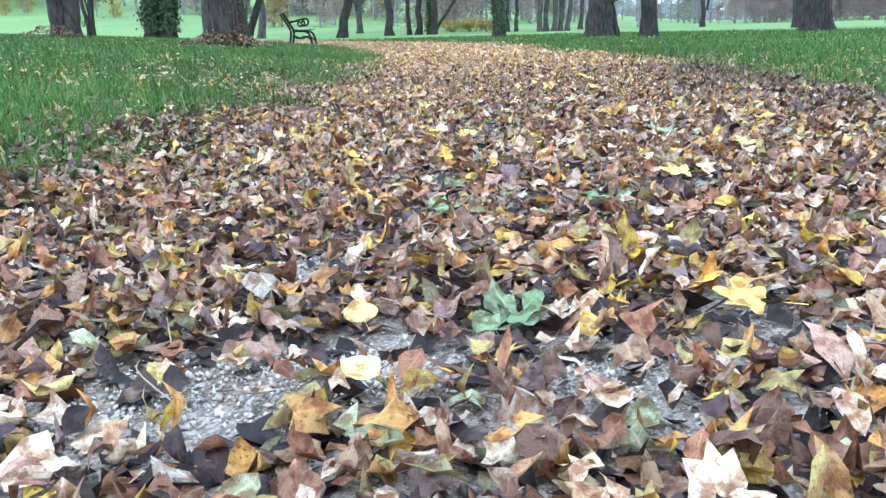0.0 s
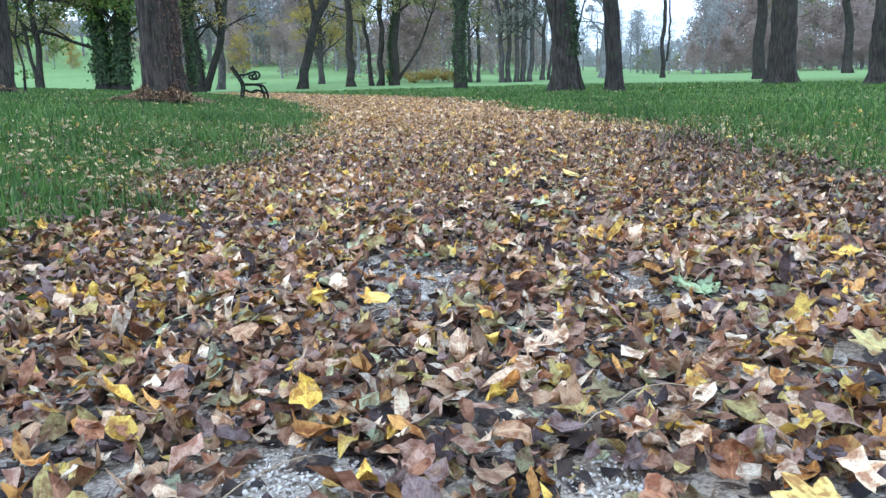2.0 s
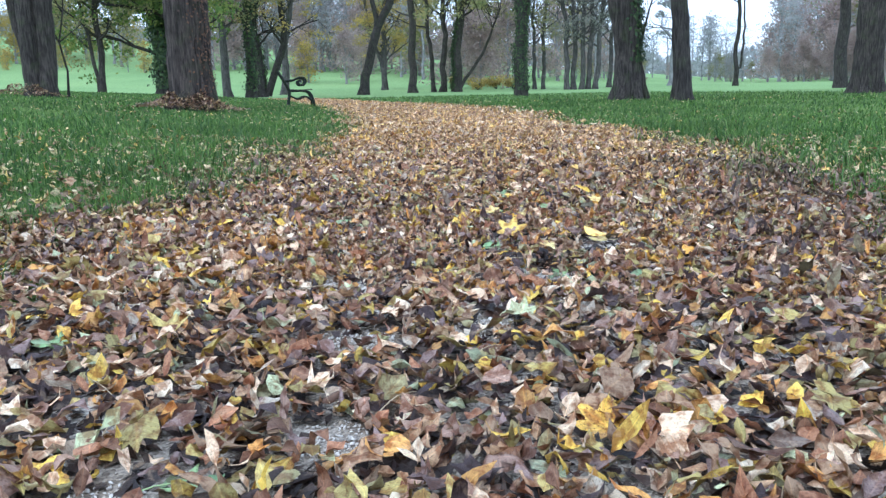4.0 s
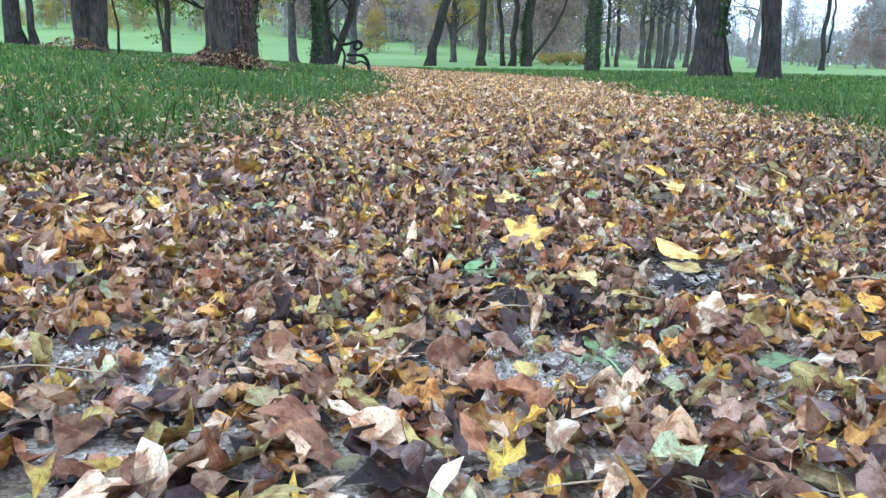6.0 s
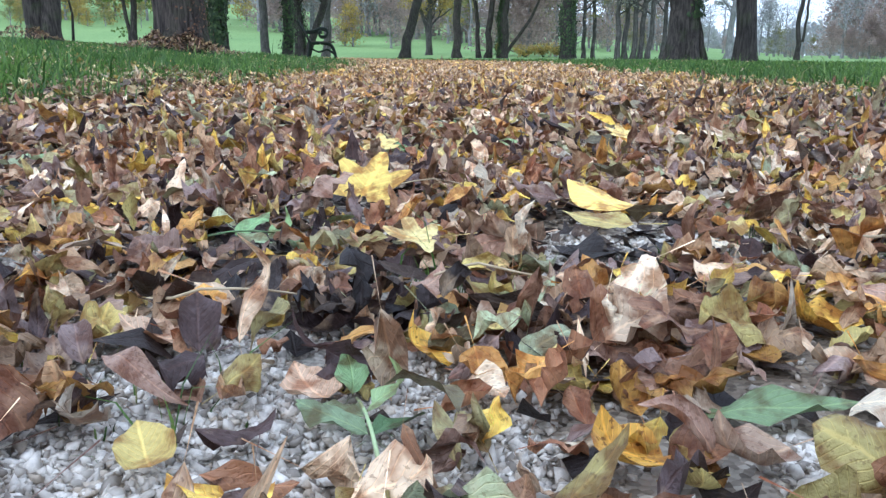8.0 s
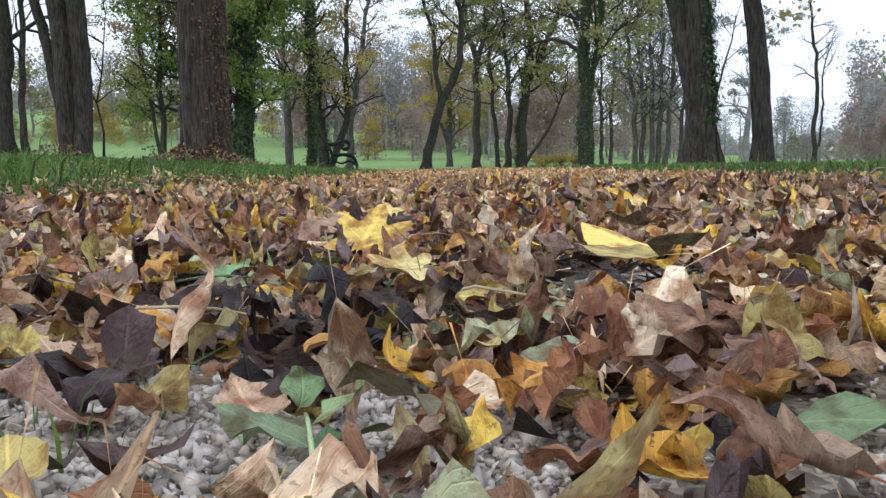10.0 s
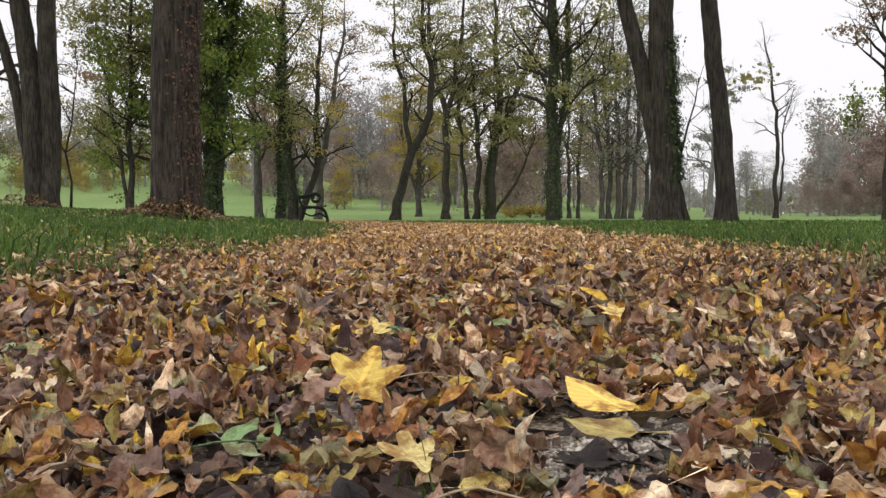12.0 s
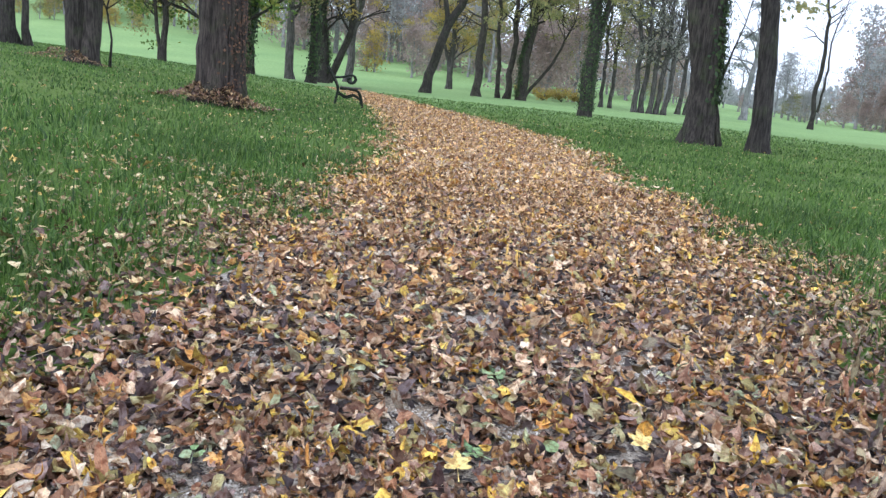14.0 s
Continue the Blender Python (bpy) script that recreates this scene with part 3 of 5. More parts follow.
# row of trees beyond the bend of the path
make_tree((-11.95, 82.2), [([(0, 0, 0), (0.6, 0, 3.1), (1.55, 0, 6.4), (2.8, 0, 8.2), (3.45, 0, 10.3), (3.6, 0, 13), (2.8, 0, 17), (2.4, 0, 22)], 0.46, 0.08),
                           ([(1.5, 0, 6.2), (1.3, 0, 8.2), (1.0, 0, 12.4), (0.1, 0, 15), (0, 0, 20)], 0.25, 0.06)],
          M_BARK_DARK, "crooked leaning tree with a forked trunk", F_OLIVE, 4500, 0.2, 1.0, 8.5, 14, 4.5, seed=14)
make_tree((-8.5, 94.6), [([(0, 0, 0), (0.1, 0, 11), (-1.5, 0, 18), (-2.0, 0, 24)], 0.45, 0.08), ([(0.1, 0, 10.5), (0.8, 0, 14), (1.8, 0, 20), (2.2, 0, 25)], 0.3, 0.07)],
          M_BARK_GREY, "straight dark tree forking high up", F_OLIVE, 6500, 0.22, 1.1, 8.0, 16, 5.5, seed=15)
make_tree((-3.9, 97.5), [([(0, 0, 0), (0.2, 0, 6.8), (1.1, 0, 11.8), (0.6, 0, 18), (0.5, 0, 26)], 0.55, 0.1), ([(1.2, 0, 9.5), (2.2, 0, 12.5), (3.6, 0, 15.5), (5.8, 0, 21.7), (6.4, 0, 26)], 0.34, 0.08),
                         ([(0.4, 0, 0.6), (1.8, 0, 2.6), (3.9, 0, 6.2), (4.8, 0, 9)], 0.2, 0.06), ([(-1.6, 0.4, 0), (-1.2, 0, 6), (-2.0, 0, 18)], 0.36, 0.06), ([(-2.6, 1, 0), (-3.2, 1, 8), (-3.8, 1, 17)], 0.27, 0.06)],
          M_BARK_GREY, "spreading tree with many dark stems", F_OLIVE, 11000, 0.24, 1.2, 7.0, 20, 5.5, ivy=(M_IVY, 1200, 0.5, 8, 0.22, 3.4), seed=16)
make_tree((2.0, 52.9), [([(0, 0, 0), (0.05, 0, 6), (-0.05, 0, 12), (0.2, 0, 22)], 0.36, 0.07), ([(0.2, 0.1, 4.2), (0.6, 0, 6.5), (0.9, 0, 11), (1.2, 0, 18)], 0.14, 0.04),
                        ([(0.2, 0, 4.8), (0.7, -0.1, 6.4), (1.5, -0.2, 7.6), (2.6, -0.3, 8.3), (3.4, -0.3, 8.5)], 0.10, 0.03)],
          M_BARK_DARK, "upright tree wrapped in ivy with an arching bough", F_OLIVE, 5200, 0.2, 0.9, 6.0, 26, 5.5, ivy=(M_IVY, 3200, 0.5, 12, 0.12, None), seed=17)
# the stout two-stemmed tree and its neighbour on the lawn
make_tree((4.56, 29.2), [([(0, 0, 0), (-0.08, 0, 3.1), (-0.14, 0, 6), (0.2, 0, 19)], 0.39, 0.08), ([(-0.12, 0, 1.5), (-0.28, 0, 2.6), (-0.68, 0, 4.4), (-1.15, 0, 6.0), (-2.6, 0, 15)], 0.25, 0.06),
                         ([(0.55, -0.05, 0), (0.42, -0.05, 0.7), (0.30, 0, 1.6)], 0.10, 0.04)],
          M_BARK_GREY, "stout grey-brown tree with two stems and ivy", F_OLIVE, 900, 0.14, 0.7, 8.0, 10, 4.5, ivy=(M_IVY, 1100, 1.3, 5.2, 0.11, -0.2), seed=18, near=True)
make_tree((6.03, 28.4), [([(0, 0, 0), (-0.2, 0, 2.6), (-0.52, 0, 6), (-0.9, 0, 18)], 0.25, 0.07)], M_BARK_DARK, "single dark tree trunk leaning a little", F_OLIVE, 700, 0.14, 0.7, 9.0, 10, 4.0, seed=19, near=True)
make_tree((27.0, 100.0), [([(0, 0, 0), (-0.1, 0, 4), (0.2, 0, 8.6), (-0.5, 0, 14), (-1.4, 0, 20)], 0.27, 0.05), ([(0.4, 0, 2.0), (0.7, 0, 5), (0.5, 0, 9), (1.4, 0, 13)], 0.13, 0.04)],
          M_BARK_DARK, "thin crooked bare tree alone on the meadow", None, 0, first=9.0, boughs=12, reach=3.2, seed=20)
make_tree((24.0, 120.0), [(straight(19, 1.0), 0.45, 0.08)], M_BARK_FAR, "grey tree with a thin bare crown", F_GREY, 900, 0.4, 1.0, 5.0, 16, 5.0, seed=21)
make_tree((9.6, 95.0), [([(0.75 * k - 1.6, 0.3 * (k % 2), 0), (0.75 * k - 1.7 + 0.15 * k, 0, 6), (1.5 * k - 3.5, 0, 21)], 0.28, 0.06) for k in range(5)],
          M_BARK_MID, "clump of slender grey stems with thin leaves", F_DUSK, 9000, 0.2, 1.5, 4.0, 18, 5.0, seed=22)
make_tree((5.2, 108.0), [([(1.1 * k - 1.2, 0.4 * k, 0), (1.2 * k - 1.4, 0, 7), (2.2 * k - 2.6, 0, 19)], 0.25, 0.06) for k in range(3)],
          M_BARK_MID, "three slender grey stems with thin leaves", F_OLIVE, 6000, 0.24, 1.3, 5.0, 10, 4.5, seed=28)
make_tree((14.6, 112.0), [(straight(20, 1.2), 0.3, 0.06), ([(0.9, 0, 0), (1.6, 0, 8), (2.8, 0, 18)], 0.22, 0.05)],
          M_BARK_MID, "pair of slender grey stems with thin leaves", F_DUSK, 4500, 0.24, 1.3, 5.0, 12, 4.5, seed=29)
make_tree((-14.7, 117.6), [(straight(17, 0.4), 0.42, 0.07), ([(0.3, 0, 1.2), (-1.4, 0, 7), (-2.6, 0, 15)], 0.24, 0.05)], M_BARK_MID, "small tree with yellow autumn leaves", F_YELLOW, 7000, 0.25, 1.1, 3.0, 18, 4.5, seed=23)
make_tree((15.8, 39.4), [([(0, 0, 0), (-0.12, 0, 5), (-0.3, 0, 20)], 0.58, 0.1)], M_BARK_GREY, "stout single trunk on the open lawn", F_RUST, 900, 0.16, 0.7, 10.0, 12, 5.0, seed=24, near=True)
make_tree((22.7, 60.0), [(straight(17, -0.3), 0.40, 0.07)], M_BARK_DARK, "dark trunk with a thin crown", F_RUST, 900, 0.22, 0.8, 8.0, 12, 4.5, seed=25)
make_tree((43.6, 90.0), [([(0, 0, 0), (-0.3, 0, 5), (-0.9, 0, 10), (-1.4, 0, 18)], 0.5, 0.08)], M_BARK_DARK, "dark tree with bare arching boughs", None, 0, first=7.0, boughs=14, reach=6.0, seed=26)
make_tree((16.3, 31.7), [(straight(19, -0.2), 0.55, 0.1)], M_BARK_GREY, "thick trunk at the lawn's far side", F_RUST, 600, 0.16, 0.7, 10.0, 10, 5.0, seed=27, near=True)

# ---------------------------------------------------------------- far woods round the meadow
# bark and most crowns carry the haze in their pale, greyed colours
KINDS = []
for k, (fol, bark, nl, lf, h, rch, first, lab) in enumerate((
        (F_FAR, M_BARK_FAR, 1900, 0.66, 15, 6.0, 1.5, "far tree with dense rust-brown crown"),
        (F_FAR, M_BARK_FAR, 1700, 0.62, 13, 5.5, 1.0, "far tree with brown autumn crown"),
        (F_GREY, M_BARK_FAR, 800, 0.66, 19, 5.0, 4.0, "far tree with thin crown, greyed as by haze"),
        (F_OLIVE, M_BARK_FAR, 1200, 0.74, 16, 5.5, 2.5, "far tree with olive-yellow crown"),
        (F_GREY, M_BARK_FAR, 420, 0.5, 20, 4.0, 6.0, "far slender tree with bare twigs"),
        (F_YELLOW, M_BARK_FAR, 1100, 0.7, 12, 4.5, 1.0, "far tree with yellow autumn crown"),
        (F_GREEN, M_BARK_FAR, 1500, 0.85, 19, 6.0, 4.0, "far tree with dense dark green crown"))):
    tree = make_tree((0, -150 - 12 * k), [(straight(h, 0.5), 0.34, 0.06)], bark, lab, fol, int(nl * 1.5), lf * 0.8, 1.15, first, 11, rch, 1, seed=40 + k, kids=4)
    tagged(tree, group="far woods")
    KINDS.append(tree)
rw = np.random.default_rng(77)


def far_tree(kind, x, y, s):
    copy_thing(KINDS[kind], pose(x, y, float(gz(x, y)) - 0.3, 0, 0, float(rw.uniform(0, 360))) @ Matrix.Diagonal((s, s, s * float(rw.uniform(0.9, 1.12)), 1)))


def wood_band(az0, az1, d0, d1, count, kinds, s0=0.85, s1=1.2):
    for _ in range(count):
        az, d = rw.uniform(az0, az1), rw.uniform(d0, d1)
        far_tree(int(rw.choice(kinds)), az * d, d, float(rw.uniform(s0, s1)))


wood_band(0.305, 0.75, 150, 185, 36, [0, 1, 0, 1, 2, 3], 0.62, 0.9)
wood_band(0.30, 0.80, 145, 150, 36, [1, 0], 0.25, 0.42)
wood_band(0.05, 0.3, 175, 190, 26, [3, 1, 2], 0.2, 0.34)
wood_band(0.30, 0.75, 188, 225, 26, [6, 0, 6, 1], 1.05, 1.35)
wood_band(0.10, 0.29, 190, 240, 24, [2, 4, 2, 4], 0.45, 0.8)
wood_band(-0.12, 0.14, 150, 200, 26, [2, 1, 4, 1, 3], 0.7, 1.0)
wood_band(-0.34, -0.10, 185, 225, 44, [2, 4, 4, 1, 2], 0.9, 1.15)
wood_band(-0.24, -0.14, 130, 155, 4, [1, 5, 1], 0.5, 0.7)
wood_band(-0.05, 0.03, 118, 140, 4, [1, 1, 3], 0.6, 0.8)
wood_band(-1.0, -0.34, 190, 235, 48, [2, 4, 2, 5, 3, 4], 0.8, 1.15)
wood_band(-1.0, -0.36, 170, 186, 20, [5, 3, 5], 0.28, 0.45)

# wooded ridges in the far distance, past the meadow, coloured grey to imitate haze
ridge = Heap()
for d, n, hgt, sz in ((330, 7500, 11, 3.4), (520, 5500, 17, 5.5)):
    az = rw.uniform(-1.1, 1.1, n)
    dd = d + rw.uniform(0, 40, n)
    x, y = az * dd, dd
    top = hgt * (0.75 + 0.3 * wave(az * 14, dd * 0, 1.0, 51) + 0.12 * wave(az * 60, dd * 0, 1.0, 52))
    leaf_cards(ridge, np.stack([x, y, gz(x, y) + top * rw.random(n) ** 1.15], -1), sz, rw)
tagged(link_part("far_woodland", ridge.mesh("far_woodland", False), F_GREY), "wooded ridges in the far distance, greyed as by haze", "woodland", kind="stuff")

# low golden shrubs on the meadow
def make_shrub(place, w, h, seed, foliage, label):
    rng = np.random.default_rng(seed)
    x, y = place
    base = empty("shrub", (x, y, float(gz(x, y))))
    wood, tips = Heap(), []
    for _ in range(9):
        t = rng.uniform(0, 6.283)
        grow(wood, (0, 0, -0.05), (math.cos(t) * w * 0.5, math.sin(t) * w * 0.4, h), h * 0.9, 0.03, 1, rng, tips)
    link_part("stems", wood.mesh("stems"), M_BARK_GREY, base)
    p = np.concatenate(tips)
    heap = Heap()
    leaf_cards(heap, p[rng.integers(0, len(p), 700)] + rng.normal(0, 0.25, (700, 3)) * (w / 3, w / 3, 0.6), 0.22, rng)
    link_part("leaves", heap.mesh("leaves", False), foliage, base)
    tagged(base, label, "shrub")


for k, (sx, sy, w) in enumerate(((-1.9, 112, 2.6), (0.4, 113, 2.8), (2.6, 112, 2.4), (-4.6, 116, 2.0))):
    make_shrub((sx, sy), w, 1.5, 60 + k, F_YELLOW, "low golden-yellow shrub at the meadow's edge")


# ---------------------------------------------------------------- park bench
def bar(pts, r, flat=1.0, sides=8):
    heap = Heap()
    tube(heap, pts, [r] * len(pts), sides)
    v = np.concatenate(heap.v)
    return heap


def curve_pts(ctrl, n=10):
    """Catmull-Rom through (x, z) points of a side frame."""
    p = [Vector((a, b)) for a, b in ctrl]
    p = [p[0] * 2 - p[1]] + p + [p[-1] * 2 - p[-2]]
    out = []
    for i in range(1, len(p) - 2):
        for k in range(n):
            t = k / n
            out.append(0.5 * ((2 * p[i]) + (p[i + 1] - p[i - 1]) * t + (2 * p[i - 1] - 5 * p[i] + 4 * p[i + 1] - p[i + 2]) * t * t + (3 * p[i] - p[i - 1] - 3 * p[i + 1] + p[i + 2]) * t ** 3))
    out.append(p[-2])
    return out


def make_bench(place, turn):
    """x: forwards from the back, y: along the seat."""
    bench = empty("park_bench", (place[0], place[1], float(gz(*place))))
    length = 1.55
    for y in (-length / 2, length / 2):
        side = None
        for name, ctrl, r in (("back_leg", [(-0.31, 0.0), (-0.27, 0.2), (-0.25, 0.42), (-0.36, 0.66), (-0.54, 0.95)], 0.032),
                              ("front_leg", [(0.40, 0.0), (0.37, 0.2), (0.28, 0.37), (0.10, 0.42), (-0.20, 0.42)], 0.032),
                              ("armrest", [(-0.38, 0.69), (-0.15, 0.71), (0.03, 0.77), (0.15, 0.76), (0.20, 0.67), (0.13, 0.58), (0.02, 0.59), (-0.01, 0.67), (0.06, 0.70)], 0.028),
                              ("brace", [(-0.22, 0.28), (-0.02, 0.20), (0.18, 0.26), (0.36, 0.16)], 0.022)):
            heap = Heap()
            pts = [(q[0], y, q[1]) for q in curve_pts(ctrl)]
            pts[0] = (pts[0][0], pts[0][1], pts[0][2] - 0.02 if pts[0][2] < 0.01 else pts[0][2])
            tube(heap, pts, [r] * len(pts), 8)
            link_part(name, heap.mesh(name), M_IRON, bench, "dark cast iron")
    slats = [(-0.16 + 0.082 * k, 0.445 + 0.012 * (k - 3) ** 2 / 9, 0.0) for k in range(7)] + [(-0.27 - 0.049 * k, 0.53 + 0.077 * k, -2.14) for k in range(6)]
    for x, z, lean in slats:
        bm = bmesh.new()
        bmesh.ops.create_cube(bm, size=1.0, matrix=Matrix.Translation((x, 0, z)) @ Matrix.Rotation(lean, 4, "Y") @ Matrix.Diagonal((0.066, length + 0.06, 0.024, 1)))
        bmesh.ops.bevel(bm, geom=bm.edges[:], offset=0.005, segments=1, affect="EDGES")
        part("slat", bm, M_SLAT, bench, "weathered wooden slat")
    bench.rotation_euler = (0, 0, radians(turn))
    bench.scale = (1.22, 1.22, 1.22)
    tagged(bench, "dark iron park bench with wooden slats and curled armrests", "bench")


make_bench((-6.12, 32.3), 15)

# ---------------------------------------------------------------- fallen leaves
def ovate(rows, across, belly=0.45, tip=1.0, stalk=True):
    """An oval pointed leaf as (u, v) points and triangles: u across, v along."""
    vs = np.linspace(0, 1, rows)
    us = np.linspace(-1, 1, across)
    pts = []
    for v in vs:
        w = math.sin(math.pi * v ** (math.log(0.5) / math.log(belly))) ** 0.8 * (1 - 0.25 * tip * v) if 0 < v < 1 else 0.02
        pts += [(u * w, v) for u in us]
    tri = []
    for i in range(rows - 1):
        for k in range(across - 1):
            a = i * across + k
            tri += [(a, a + 1, a + across), (a + 1, a + across + 1, a + across)]
    if stalk:
        m = len(pts)
        pts += [(-0.035, -0.45), (0.035, -0.45)]
        c = across // 2
        tri += [(m, m + 1, c), (m + 1, min(c + 1, across - 1), c)]
    return np.array(pts), np.array(tri)


def maple(points, stalk=True):
    """A five-lobed leaf."""
    a = np.linspace(-math.pi, math.pi, points, endpoint=False) + math.pi / points
    lobes = [(0, 1.0, 0.34), (0.95, 0.90, 0.33), (-0.95, 0.90, 0.33), (1.95, 0.62, 0.32), (-1.95, 0.62, 0.32)]
    r = 0.42 + np.max([h * 0.58 * np.exp(-((a - c) / w) ** 2) for c, h, w in lobes], axis=0)
    r = r * (1 + 0.05 * np.cos(points / 2 * a))
    r[np.abs(a) > 2.75] *= 0.6
    ring = np.stack([np.sin(a) * r, 0.35 + np.cos(a) * r * 0.62], -1)
    mid = np.stack([np.sin(a) * r * 0.5, 0.35 + np.cos(a) * r * 0.31], -1)
    pts = np.concatenate([ring, mid, [[0, 0.35]]])
    i = np.arange(points)
    j = np.roll(i, -1)
    tri = np.concatenate([np.stack([i, j, points + i], -1), np.stack([j, points + j, points + i], -1), np.stack([points + i, points + j, np.full(points, 2 * points)], -1)])
    if stalk:
        m = len(pts)
        low = int(np.argmin(ring[:, 1] + 2 * np.abs(ring[:, 0])))
        pts = np.concatenate([pts, [[-0.03, -0.5], [0.03, -0.5]]])
        tri = np.concatenate([tri, [[m, m + 1, points + low], [m + 1, points + (low + 1) % points, points + low]]])
    return pts, tri


def lobed(points):
    """A five-lobed leaf without inner points."""
    pts, _ = maple(points, False)
    i = np.arange(points)
    return np.concatenate([pts[:points], pts[-1:]]), np.stack([i, np.roll(i, -1), np.full(points, points)], -1)


# proportion of half width to length, and the shapes at three finenesses
SHAPES = {
    "oval": (0.33, (ovate(10, 6), ovate(5, 5, stalk=False), ovate(3, 3, stalk=False), ovate(4, 3, stalk=False))),
    "broad": (0.45, (ovate(10, 6, 0.4, 0.2), ovate(5, 5, 0.4, 0.2, False), ovate(3, 3, 0.4, stalk=False), ovate(4, 3, 0.4, 0.2, False))),
    "narrow": (0.15, (ovate(9, 5, 0.42), ovate(5, 3, 0.42, stalk=False), ovate(3, 2, 0.42, stalk=False), ovate(4, 3, 0.42, stalk=False))),
    "maple": (0.62, (maple(40), maple(15, False), lobed(10), lobed(15))),
}


def shaped(shape, fine, n, rng, length, curl, fold, crumple=0.05, wild=1.0):
    """n leaves of one shape, each curled across and bent along its length, centred over their middles."""
    ratio, forms = SHAPES[shape]
    uv, tri = forms[fine]
    L = length[:, None]
    W = L * ratio * rng.uniform(0.8, 1.2, n)[:, None]
    u, v = uv[None, :, 0], uv[None, :, 1]
    c = np.where(np.abs(curl) < 0.05, 0.05, curl)[:, None]
    b = np.where(np.abs(fold) < 0.05, 0.05, fold)[:, None]
    q = rng.uniform(0, 6.28, (n, 4))
    rag = 1 + 0.10 * np.sin(9 * v + q[:, :1]) * np.sign(u) + 0.07 * np.sin(17 * v * np.sign(u + 0.01) + q[:, 1:2]) + 0.12 * np.sin(5 * v + 3 * np.sign(u) + q[:, 2:3])
    u = u * (1 + wild * (rag - 1))
    x, z = 0.0, 0.0
    for k in range(6):  # the rim rolls tighter than the middle
        bent = c * ((k + 0.5) / 6 * np.abs(u)) ** 1.8
        x, z = x + W * u / 6 * np.cos(bent), z + W * np.abs(u) / 6 * np.sin(bent)
    y = L * np.sin(b * (v - 0.5)) / b
    z = z + L * (1 - np.cos(b * (v - 0.5))) / b
    ph = rng.uniform(0, 6.28, (n, 3))
    amp = L * rng.uniform(0.01, crumple, n)[:, None]
    z = z + amp * (np.sin(5 * u + 7 * v + ph[:, :1]) + 0.7 * np.sin(11 * v - 4 * u + ph[:, 1:2])) * (np.abs(u) + 0.2)
    # wavy rims and tips that bend over
    wavy = wild * L * rng.uniform(0.02, 0.11, n)[:, None] * np.abs(u) ** 1.5
    z = z + wavy * np.sin(rng.uniform(7, 13, n)[:, None] * v + ph[:, 2:3] + 1.7 * np.sign(u))
    hook = wild * rng.normal(0.5, 0.8, n)[:, None] * np.clip(v - 0.55, 0, 1) ** 2
    y, z = y - L * 0.6 * np.abs(hook), z + L * 1.1 * hook
    tw = wild * rng.normal(0, 0.5, n)[:, None] * (v - 0.5)
    x, z = x * np.cos(tw) - z * np.sin(tw), x * np.sin(tw) + z * np.cos(tw)
    return np.stack([x, y, z], -1), tri, np.stack([uv[:, 0] * 0.5 + 0.5, uv[:, 1]], -1)


def turned(v, yaw, tilt, roll):
    """Roll about y, tilt about x, then yaw about z."""
    x, y, z = v[..., 0], v[..., 1], v[..., 2]
    c, s = np.cos(roll)[:, None], np.sin(roll)[:, None]
    x, z = x * c + z * s, -x * s + z * c
    c, s = np.cos(tilt)[:, None], np.sin(tilt)[:, None]
    y, z = y * c - z * s, y * s + z * c
    c, s = np.cos(yaw)[:, None], np.sin(yaw)[:, None]
    return np.stack([x * c - y * s, x * s + y * c, z], -1)


def strew(heap, x, y, rng, fine, size=1.0, layer=0.03, flat=1.0, mixture=(0.33, 0.36, 0.22, 0.09), lift=0.0, upright=0.06):
    """Leaves of all shapes at the given places."""
    kind = rng.choice(4, len(x), p=mixture)
    for k, (shape, mean) in enumerate((("oval", 0.056), ("broad", 0.050), ("narrow", 0.080), ("maple", 0.068))):
        w = kind == k
        n = int(w.sum())
        if not n:
            continue
        length = mean * size * np.clip(rng.lognormal(-0.08, 0.27, n), 0.5, 1.6)
        curl = np.clip(rng.normal(0.5, 1.7, n) * flat, -2.6, 3.2)
        fold = rng.normal(0, 0.9, n) * flat
        if flat > 0.6 and fine in (0, 1, 3):
            rolled = rng.random(n) < 0.12  # dry leaves rolled into tubes
            curl[rolled] = rng.uniform(3.0, 4.6, int(rolled.sum())) * rng.choice((-1, 1), int(rolled.sum()))
        v, tri, uv = shaped(shape, fine, n, rng, length, curl, fold, 0.15 if fine == 0 else 0.11)
        tilt, roll = rng.normal(0, 0.36 * flat, n), rng.normal(0, 0.36 * flat, n)
        up = rng.random(n) < (upright * 1.5 if shape == "narrow" else upright * 0.5)
        up &= ~((y[w] > 5.2) & (y[w] < (6.6 if shape == "narrow" else 7.6)))
        tilt[up] = rng.uniform(0.7, 1.45, int(up.sum()))
        v = turned(v, rng.uniform(0, 6.283, n), tilt, roll)
        low = v[..., 2].min(1)
        px, py = x[w], y[w]
        ground_z = gz(px, py) + 0.008
        z = ground_z - np.minimum(low, 0) * 0.75 + rng.random(n) ** 1.1 * layer + (lift[w] if isinstance(lift, np.ndarray) else lift)
        v = v + np.stack([px, py, z], -1)[:, None, :]
        m = uv.shape[0]
        heap.add(v.reshape(-1, 3), (np.arange(n)[:, None, None] * m + tri[None]).reshape(-1, 3), np.tile(uv, (n, 1)))


